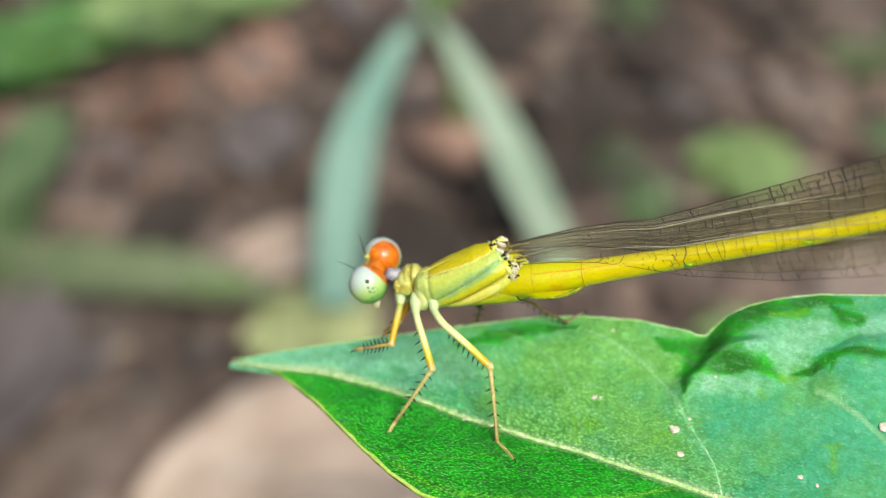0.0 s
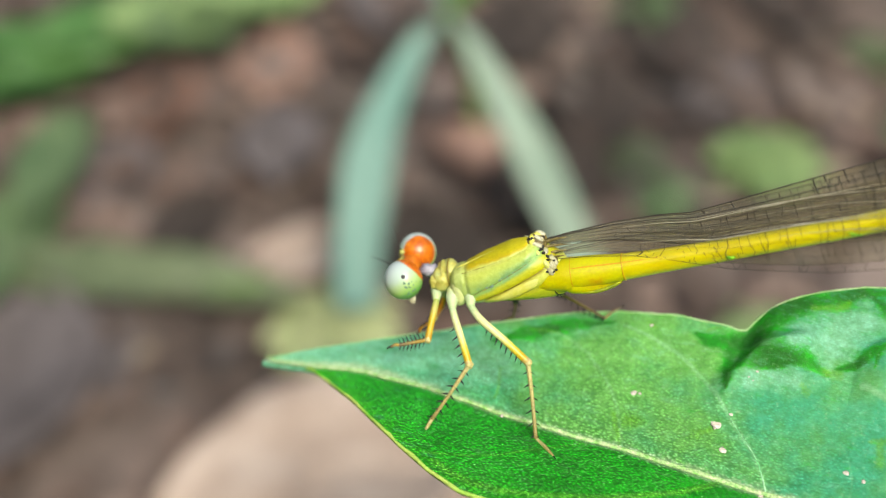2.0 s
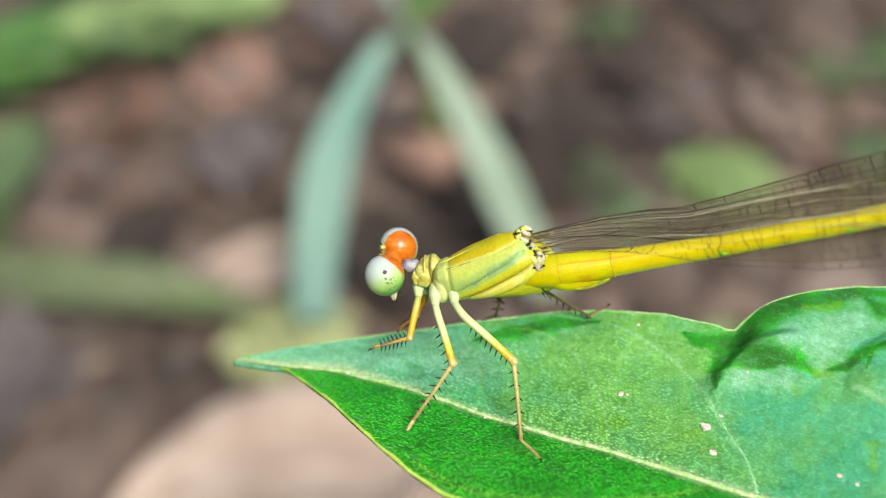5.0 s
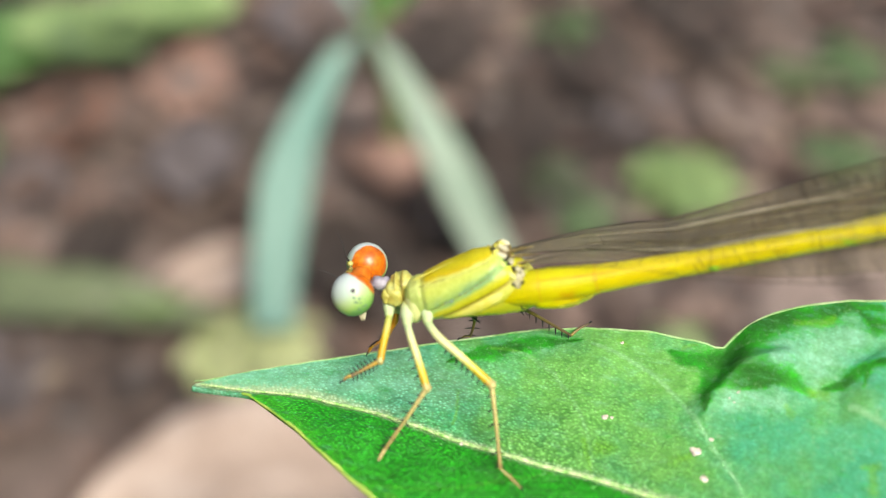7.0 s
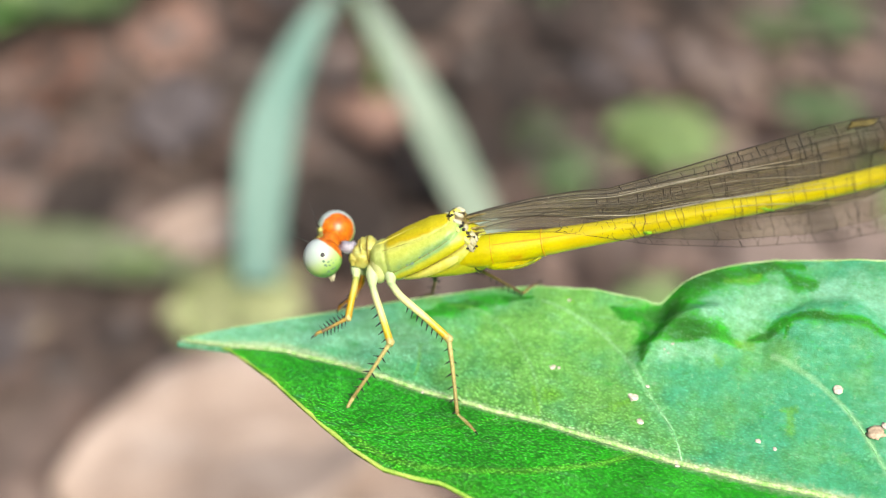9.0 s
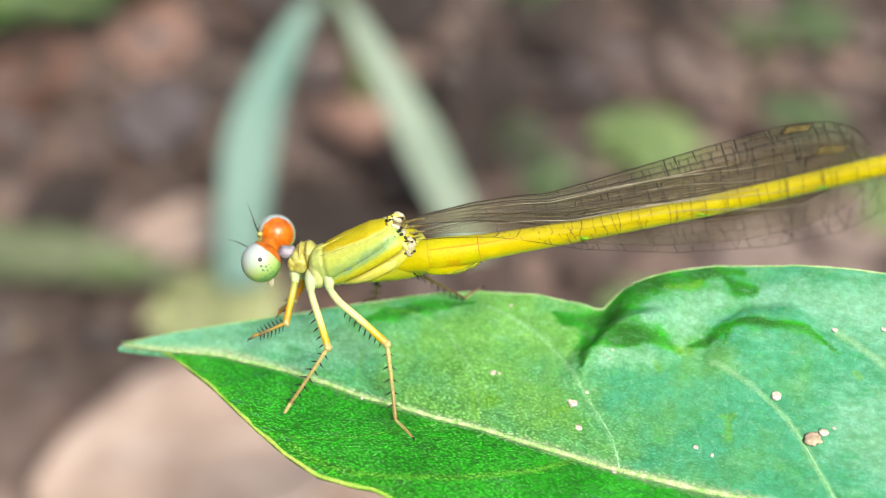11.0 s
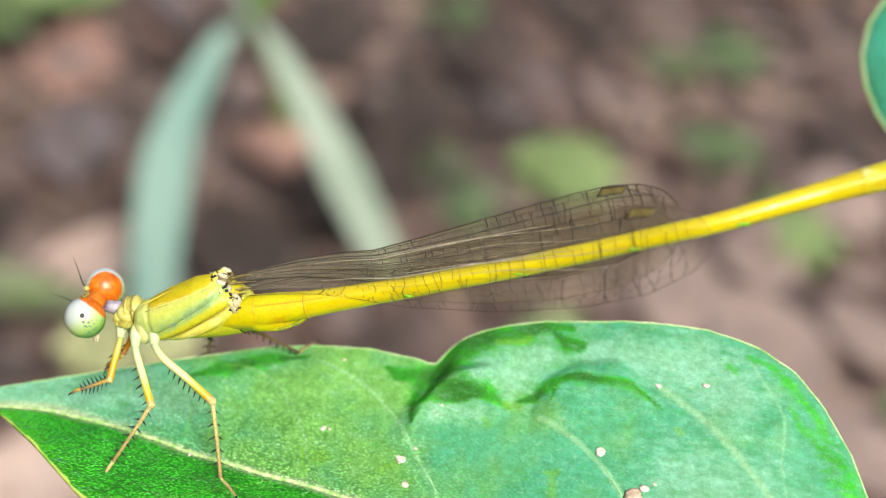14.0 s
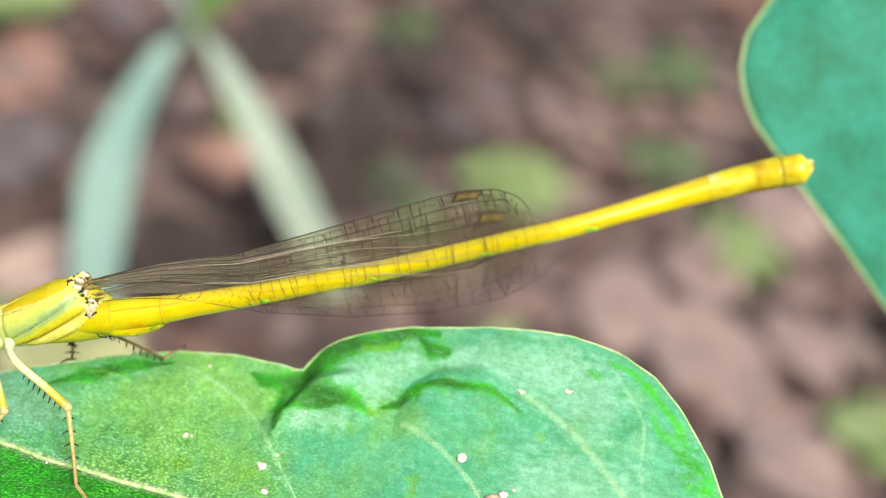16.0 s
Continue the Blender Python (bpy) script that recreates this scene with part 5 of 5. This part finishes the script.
def abdomen():
    for k, (x0, x1) in enumerate(zip(SEGMENTS, SEGMENTS[1:])):
        bm = bmesh.new()
        n = max(8, int((x1 - x0) * 6))
        pts, rad = [], []
        for i in range(n + 1):
            s = i / n
            x = x0 + (x1 - x0) * s
            edge = min(s, 1 - s) * (x1 - x0)
            pts.append(belly(x))
            rad.append(lerp_table(BELLY_R, x) * (1 + (0.03 if x < 6 else 0.008) * noise.noise(Vector((x * 2.6, k, 0))) - (0.015 if k > 6 else 0.0) * math.exp(-edge / 0.04) + (0.03 if k > 7 else 0.0) * math.exp(-((1 - s) * (x1 - x0) - 0.16) ** 2 / 0.01)))
        tube(bm, pts, rad, 28, k == 9)
        seg = part("abdomen_segment", bm, TAIL if k >= 7 else GLOSSY_ABDOMEN if k >= 2 else ABDOMEN, FLY)
        if k < 9:
            bm = bmesh.new()
            o, r = belly(x1), lerp_table(BELLY_R, x1)
            d = (belly(x1 + 0.1) - belly(x1 - 0.1)).normalized()
            e = d.cross(Vector((0, 0, 1))).normalized()
            g = d.cross(e)
            tube(bm, [o + (e * math.cos(2 * math.pi * i / 32) + g * math.sin(2 * math.pi * i / 32)) * (r - 0.004) for i in range(33)], 0.034 if k == 1 else 0.022 if k < 1 or k > 6 else 0.010, 6, False)
            part("joint_ring", bm, HINGE if k == 8 else JOINT, seg)
        if 2 <= k <= 5:
            bm = bmesh.new()
            c = belly(x1 - 0.05)
            r = lerp_table(BELLY_R, x1)
            blob(bm, c + Vector((0.0, -r * 0.58, -r * 0.60)), (0.28, 0.10, 0.11), None, 14, 10, 0.7)
            part("joint_mark", bm, GREEN_MARK, seg, "green mark at the segment joint")
    bm = bmesh.new()
    tube(bm, [belly(x) + (DOR * 0.76 - LAT * 0.65) * (lerp_table(BELLY_R, x) - 0.045) for x in (2.5, 3.0, 3.5, 4.2, 5.0, 6.0, 7.2, 8.6)], [0.02, 0.045, 0.055, 0.06, 0.055, 0.045, 0.03, 0.01], 8)
    part("orange_stripe", bm, STREAK, FLY, "orange streak on the abdomen base")
    # the lobe under the second segment
    bm = bmesh.new()
    blob(bm, belly(3.75) + Vector((0, 0.05, -0.50)), (1.25, 0.42, 0.46), Matrix.Rotation(-0.10, 3, "Y"), 24, 14, 0.18)
    lobe = part("abdomen_lobe", bm, ABDOMEN, FLY)
    bm = bmesh.new()
    tube(bm, spline([belly(x) + Vector((0, -0.15, z)) for x, z in ((3.3, -0.83), (3.7, -0.88), (4.1, -0.87), (4.5, -0.78), (4.9, -0.62))], 20), [0.03 + 0.05 * math.sin(math.pi * i / 20) * (1 + 0.6 * noise.noise(Vector((i * 0.8, 4, 1)))) for i in range(21)], 8)
    part("lobe_margin", bm, LOBE_EDGE, lobe, "greenish ragged lower edge of the abdomen base")
    end = belly(29.47)
    for dy, dz, ln in ((-0.22, 0.22, 0.28), (0.2, 0.22, 0.28), (-0.2, -0.12, 0.26), (0.2, -0.12, 0.26)):
        bm = bmesh.new()
        tube(bm, [end + Vector((-0.05, dy, dz)), end + Vector((ln * 0.6, dy * 0.9 - 0.05, dz)), end + Vector((ln, dy * 0.5 - 0.1, dz * 0.8))], [0.12, 0.1, 0.04], 8)
        clasper = part("tail_clasper", bm, COLLAR, FLY, "small pale clasper with dark tip")
        bm = bmesh.new()
        blob(bm, end + Vector((ln + 0.03, dy * 0.5 - 0.1, dz * 0.8)), (0.05, 0.05, 0.05), None, 8, 6)
        part("clasper_tip", bm, DARK, clasper)


abdomen()

# Wings: outline by leading and trailing edge along the length.
LEAD = ((0, 0.12), (1.2, 0.30), (3.2, 0.50), (5.0, 0.50), (6.2, 0.38), (6.5, 0.42), (7.7, 0.58), (9.9, 0.92), (12.1, 1.27), (14.1, 1.56), (15.3, 1.66), (16.4, 1.50), (17.1, 1.08), (17.42, 0.50), (17.5, 0.0))
TRAIL = ((0, -0.12), (1.6, -0.2), (3.2, -0.4), (4.7, -0.8), (6.6, -1.4), (9.9, -1.98), (13.1, -2.15), (15.2, -1.88), (16.7, -1.2), (17.35, -0.5), (17.5, -0.02))


def wing(name, base, slope, side, lead_k, trail_k, length_k, seed, r0, spot_at=0.0):
    """One folded wing beside the abdomen. side: its distance from the abdomen's middle line, minus is the near side."""
    rnd = random.Random(seed)
    def at(s, c, off=0.0):
        """s along the wing in mm, c from -1 (trailing edge) to 1 (leading edge)."""
        top, low = lerp_table(LEAD, s) * lead_k, lerp_table(TRAIL, s) * trail_k
        q = (low + top) / 2 + c * (top - low) / 2
        x = base[0] + s * length_k * 0.992 - q * slope
        z = base[1] + s * length_k * slope + q
        fold = 0.06 * math.sin(c * 9.0) * min(1, s / 6) ** 2
        spread = side * min(1.0, 0.55 + s / 9) + fold + off
        X = x + 1.03
        return Vector((x, 0.1 - 0.22 * X - 0.0085 * X * X + spread, z))
    root = empty(name, Matrix())
    root.parent = FLY
    bm = bmesh.new()
    sheet(bm, lambda a, b: at(17.5 * a, 2 * b - 1), 70, 24)
    part("membrane", bm, CLEAR_MEMBRANE if side < 0 else MEMBRANE, root)
    bm = bmesh.new()
    near = side < 0
    longs = [1.0, 0.84, 0.66, 0.36, 0.05, -0.3, -0.56, -0.80, -1.0]
    last = len(longs) - 1
    for k, c in enumerate(longs):
        edge = k in (0, last)
        s0 = 0.0 if k < 3 or edge else 1.4 + 0.9 * k
        s1 = 17.45 if edge else 17.1 - 0.25 * abs(k - 3)
        bend = 0.0 if edge else 0.10
        zig = 0.05 if 4 < k < last else 0.0
        line = [at(s0 + (s1 - s0) * i / 76, c + bend * math.sin(i / 76 * 3.0 + k) * (1 - i / 76) + zig * (1 if i % 4 < 2 else -1) + (0.05 * noise.noise(Vector((i * 0.9, k * 3.1, seed))) if 2 < k < last else 0.0)) for i in range(77)]
        tube(bm, line, r0 * (1.0 if k in (0, 2) and not near else 0.9 if edge else 0.3 if near and k < 6 else 0.55), 5, False)
    # cross veins stand in columns that run from cell to cell, kinked at each long vein
    s = 3.2
    while s < 16.9:
        first = rnd.choice((0, 1, 1, 1)) if s > 6.0 else rnd.choice((2, 3, 4))
        over = rnd.choice((3, 4, 5, last)) if not near else last
        drift, line = 0.0, []
        for k in range(first, over + 1):
            drift += rnd.uniform(-0.06, 0.09) if k < 5 else rnd.choice((-1, 1)) * rnd.uniform(0.05, 0.15)
            line.append(at(s + drift, longs[k]))
            if len(line) > 1 and rnd.random() < (0.15 if near and k < 5 else 0.38):
                tube(bm, line, r0 * (0.65 if near and k < 6 else 0.9), 4, False)
                drift += rnd.choice((-1, 1)) * rnd.uniform(0.12, 0.22)
                line = [at(s + drift, longs[k])]
        if len(line) > 1:
            tube(bm, line, r0 * rnd.uniform(0.8, 1.15) * (0.75 if near and first + len(line) < 7 else 1.0), 4, False)
        if seed == 11 and s > 6.4 and rnd.random() < 0.5:
            drop = rnd.uniform(0.35, 0.75)
            tube(bm, [at(s + 0.17 + 0.10 * i / 4, 0.98 - drop * i / 4) for i in range(5)], [r0 * (1.6 - 0.2 * i) for i in range(5)], 4, False)
        s += rnd.uniform(0.26, 0.50)
    for k in range(2 if near else 5):
        tube(bm, [at(0.1 + (6.2 + k) * i / 30, 0.9 - 0.36 * k + 0.1 * math.sin(i / 9 + k)) for i in range(31)], r0 * 0.55, 4, False)
    part("wing_vein", bm, WING_VEIN, root, "fine dark network of veins")
    # Pale tubes imitate glints on folds of the membrane.
    bm = bmesh.new()
    tube(bm, [at(3.5 + 9.5 * i / 40, 0.30 + 0.16 * math.sin(i / 14), -0.03) for i in range(41)], [0.008 + 0.02 * math.sin(math.pi * i / 40) for i in range(41)], 6, False)
    part("glint_streak", bm, GLINT_STREAK, root, "pale painted glint along the wing")
    for s0, s1, c0, c1, r in ((6.0, 15.0, 0.58, 0.10, 0.017), (8.5, 14.5, 0.20, -0.25, 0.013)):
        bm = bmesh.new()
        tube(bm, [at(s0 + (s1 - s0) * i / 30, c0 + (c1 - c0) * (i / 30) ** 1.4 + 0.03 * math.sin(i / 4 + seed), -0.03) for i in range(31)], [0.004 + r * math.sin(math.pi * i / 30) for i in range(31)], 6, False)
        part("glint_streak", bm, GLINT_STREAK, root)
    if spot_at:
        bm = bmesh.new()
        sheet(bm, lambda a, b: at(spot_at + 0.85 * a + 0.2 * b, 0.79 + 0.18 * b + 0.02 * math.sin(6 * a), -0.03), 8, 4, 0.04)
        spot = part("wing_spot", bm, STIGMA, root, "amber-brown cell near the wing tip")
        bm = bmesh.new()
        tube(bm, [at(spot_at + q, c, -0.05) for q, c in ((-0.02, 0.78), (0.87, 0.78), (1.07, 0.98), (0.18, 0.98), (-0.02, 0.78))], r0 * 1.1, 4, False)
        part("spot_rim", bm, WING_VEIN, spot)
    return root


wing("hind_wing", (2.05, 0.66), 0.120, -0.52, 0.92, 0.98, 1.052, 12, 0.0125, 14.8)
wing("fore_wing", (1.55, 1.22), 0.146, 0.60, 0.90, 0.80, 1.04, 11, 0.020, 14.8)
wing("fore_wing", (1.75, 1.30), 0.136, 0.90, 0.89, 0.84, 1.01, 13, 0.009)
wing("hind_wing", (2.2, 0.85), 0.122, 0.75, 0.90, 0.92, 1.0, 14, 0.007)


COXA = along_material("coxa_skin", ((0.0, (0.50, 0.54, 0.22)), (0.5, (0.46, 0.54, 0.32)), (1.0, (0.42, 0.52, 0.24))))

# Pale plates of the breast, where the legs come out.
for centre, radii in (((-1.92, 0.36, -0.62), (0.44, 0.62, 0.90)), ((-1.1, 0.32, -0.92), (0.75, 0.62, 0.46))):
    bm = bmesh.new()
    blob(bm, centre, radii, None, 24, 16, 0.08)
    part("breast_plate", bm, COXA, FLY, "pale green breast plate")

# Legs. Joints in damselfly space, millimetres.
bm = bmesh.new()
tube(bm, [Vector((0, 0, 0)), Vector((0.02, 0, 0.5)), Vector((0.05, 0, 1.0))], [0.14, 0.11, 0.03], 6)
SPINE = part("spine", bm, DARK)
SPINE_MESH = SPINE.data
bpy.data.objects.remove(SPINE)


def spines(parent, a, b, ways, count, length, first=0.25, last=0.95, radius=0.1):
    """Bristles along the line a b on a limb, pointing the given ways."""
    for way in ways:
        way = Vector(way).normalized()
        for i in range(count):
            s = first + (last - first) * i / max(1, count - 1)
            d = (way + (b - a).normalized() * 0.35).normalized()
            q = new("spine", SPINE_MESH)
            q.parent = parent
            m = Vector((0, 0, 1)).rotation_difference(d).to_matrix().to_4x4()
            ln = length * (0.8 + 0.35 * math.sin(math.pi * s))
            q.matrix_basis = Matrix.Translation((a.lerp(b, s) + way * radius * 0.7) * K) @ m @ Matrix.Diagonal((ln * 0.95, ln * 0.95, ln, 1))


def limb(name, points, radii, mat, label="", n=16):
    """A leg part whose own space starts at its first joint."""
    o = Vector(points[0])
    line = spline([Vector(p) - o for p in points], n)
    rs = [lerp_table(tuple((i / (len(radii) - 1), r) for i, r in enumerate(radii)), i / n) for i in range(n + 1)]
    bm = bmesh.new()
    tube(bm, line, rs, 12)
    return part(name, bm, mat, FLY, label, Matrix.Translation(o * K))


def claws(parent, at, way):
    bm = bmesh.new()
    for s in (-1, 1):
        e = Vector((0.0, 0.08 * s, 0.02))
        tube(bm, [at, at + way * 0.12 + e, at + way * 0.18 + e + Vector((0, 0, -0.07))], [0.045, 0.035, 0.012], 6)
    part("claw", bm, DARK, parent)


def leg(joints, femur_mat, tibia_mat, thick, femur_ways, tibia_ways, counts, side):
    """joints: hip, bend, knee, ankle, toe."""
    hip, bend, knee, ankle, toe = (Vector(j) for j in joints)
    thick *= 0.88
    hipob = limb("coxa", [hip + Vector((0.06, 0.65, 0.85)), hip + Vector((0.0, 0.30, 0.42)), hip], [thick * 1.5, thick * 1.7, thick * 1.6, thick * 1.25, thick * 0.95], COXA, n=14)
    fem = limb("femur", [hip, bend, bend.lerp(knee, 0.5) + Vector((0, 0, 0.03)), knee], [thick * 0.84, thick * 0.9, thick * 0.92, thick * 0.88, thick * 0.96], femur_mat)
    spines(fem, bend - hip, knee - hip, femur_ways, counts[0], 0.29, 0.18, 0.9, thick)
    bm = bmesh.new()
    blob(bm, knee - hip, (thick * 1.0, thick * 1.0, thick * 1.05), None, 12, 8, 0.3)
    part("knee", bm, TIBIA, fem)
    tib = limb("tibia", [knee, knee.lerp(ankle, 0.5) + Vector((0.02, 0, 0)), ankle], [thick * 0.62, thick * 0.52, thick * 0.46, thick * 0.5], tibia_mat)
    spines(tib, Vector(), ankle - knee, tibia_ways, counts[1], 0.27, 0.12, 0.95, thick * 0.5)
    tar = limb("tarsus", [Vector(), (toe - ankle) * 0.5 + Vector((0, 0, 0.05)), toe - ankle], [thick * 0.5, thick * 0.48, thick * 0.45, thick * 0.35], tibia_mat)
    tar.parent = tib
    tar.matrix_basis = Matrix.Translation((ankle - knee) * K)
    claws(tar, toe - ankle, (toe - ankle).normalized())
    return hipob, fem, tib


# middle and hind legs on the near side
leg(((-2.24, -0.2, -1.60), (-2.12, -0.35, -2.05), (-1.52, -0.8, -4.02), (-3.17, -0.35, -6.45), (-3.56, -0.75, -7.15)), FEMUR, TIBIA, 0.20,
    [(-0.9, -0.2, -0.35)], [(-0.75, -0.2, 0.3), (0.75, -0.2, -0.5)], (5, 7), -1)
leg(((-1.43, -0.3, -1.50), (-1.02, -0.65, -2.05), (1.03, -0.8, -3.92), (1.36, -0.69, -7.28), (2.03, -1.75, -7.83)), FEMUR, TIBIA, 0.21,
    [(-0.55, -0.2, -0.8)], [(-0.9, -0.2, -0.2), (0.8, 0.5, -0.2)], (8, 6), -1)
# middle and hind legs on the far side
leg(((0.3, 1.9, -1.0), (0.45, 2.2, -1.25), (0.72, 2.7, -1.45), (0.58, 3.5, -2.25), (0.2, 3.7, -2.35)), FAR_LEG, FAR_LEG, 0.14,
    [(0.6, -0.3, -0.6)], [(-0.8, -0.3, 0.1), (0.8, -0.3, 0.1)], (3, 3), 1)
leg(((1.6, 1.2, -0.85), (2.1, 1.3, -0.9), (2.65, 1.45, -1.03), (4.78, 2.55, -2.22), (5.60, 2.75, -1.72)), FAR_LEG, FAR_LEG, 0.15,
    [(0.4, -0.3, -0.8)], [(-0.35, -0.3, -0.85)], (3, 7), 1)
# front legs: near, then far
FORE = leg(((-2.95, 0.55, -1.25), (-3.05, 0.4, -1.7), (-3.33, 0.0, -2.98), (-4.6, 0.08, -3.22), (-4.97, 0.1, -3.31)), FORE_FEMUR, FORE_TIBIA, 0.19,
           [(-0.9, -0.3, -0.2)], [(0.05, -0.2, -1.0), (-0.1, 0.2, 1.0)], (3, 7), -1)
leg(((-2.65, 1.6, -1.2), (-2.7, 1.65, -1.5), (-3.05, 1.8, -2.1), (-3.6, 1.9, -2.5), (-3.8, 2.1, -2.8)), ORANGE_LEG, ORANGE_LEG, 0.17,
    [(-0.9, -0.3, -0.2)], [(-0.9, -0.2, -0.3)], (3, 4), 1)


# ---- specks on the leaf ----
def speck(u, v, size, flat=0.06, label="tiny pale dust speck lying on the leaf", mat=SPECK):
    bm = bmesh.new()
    blob(bm, (0, 0, size * flat * 0.4), (size, size * 0.72, size * flat), Matrix.Rotation(u * 7.0, 3, "Z"), 14, 8, 0.55)
    ob = part("dust_speck", bm, mat, at=leaf_place(u, v, 0.01))
    return tagged(ob, label, "debris", "specks on the leaf")


for u, v, s in ((21.4, 2.1, 0.26), (21.9, 1.0, 0.17), (17.6, 2.7, 0.15), (17.9, 2.75, 0.08), (29.8, 4.35, 0.26), (26.9, 1.3, 0.13), (12.3, 0.0, 0.09), (31.7, 7.5, 0.16), (33.7, 7.9, 0.18), (21.9, 2.7, 0.10),
                (27.6, 1.1, 0.10), (32.3, 3.4, 0.10), (23.8, -0.8, 0.11), (17.6, 6.0, 0.09), (22.6, 4.7, 0.08), (22.3, 4.4, 0.06), (22.5, 4.3, 0.05)):
    speck(u, v, s)
speck(31.85, 3.1, 0.22, 0.22, "pale crumb of debris lying on the leaf")
speck(31.5, 2.7, 0.40, 0.22, "pinkish brown crumb of debris lying on the leaf", CRUMB)


# ---- what moves ----
def motions():
    # the near front leg sinks from level to drooping, then lifts a little
    knee = FORE[2].matrix_basis.copy()
    walk(FORE[2], [(t, knee @ pose(0, 0, 0, 0, -a, 0)) for t, a in ((0.0, 0), (4.2, 0), (6.3, 17), (8.2, 17), (10.3, 14), (12.5, 9), (16.0, 8))])


motions()
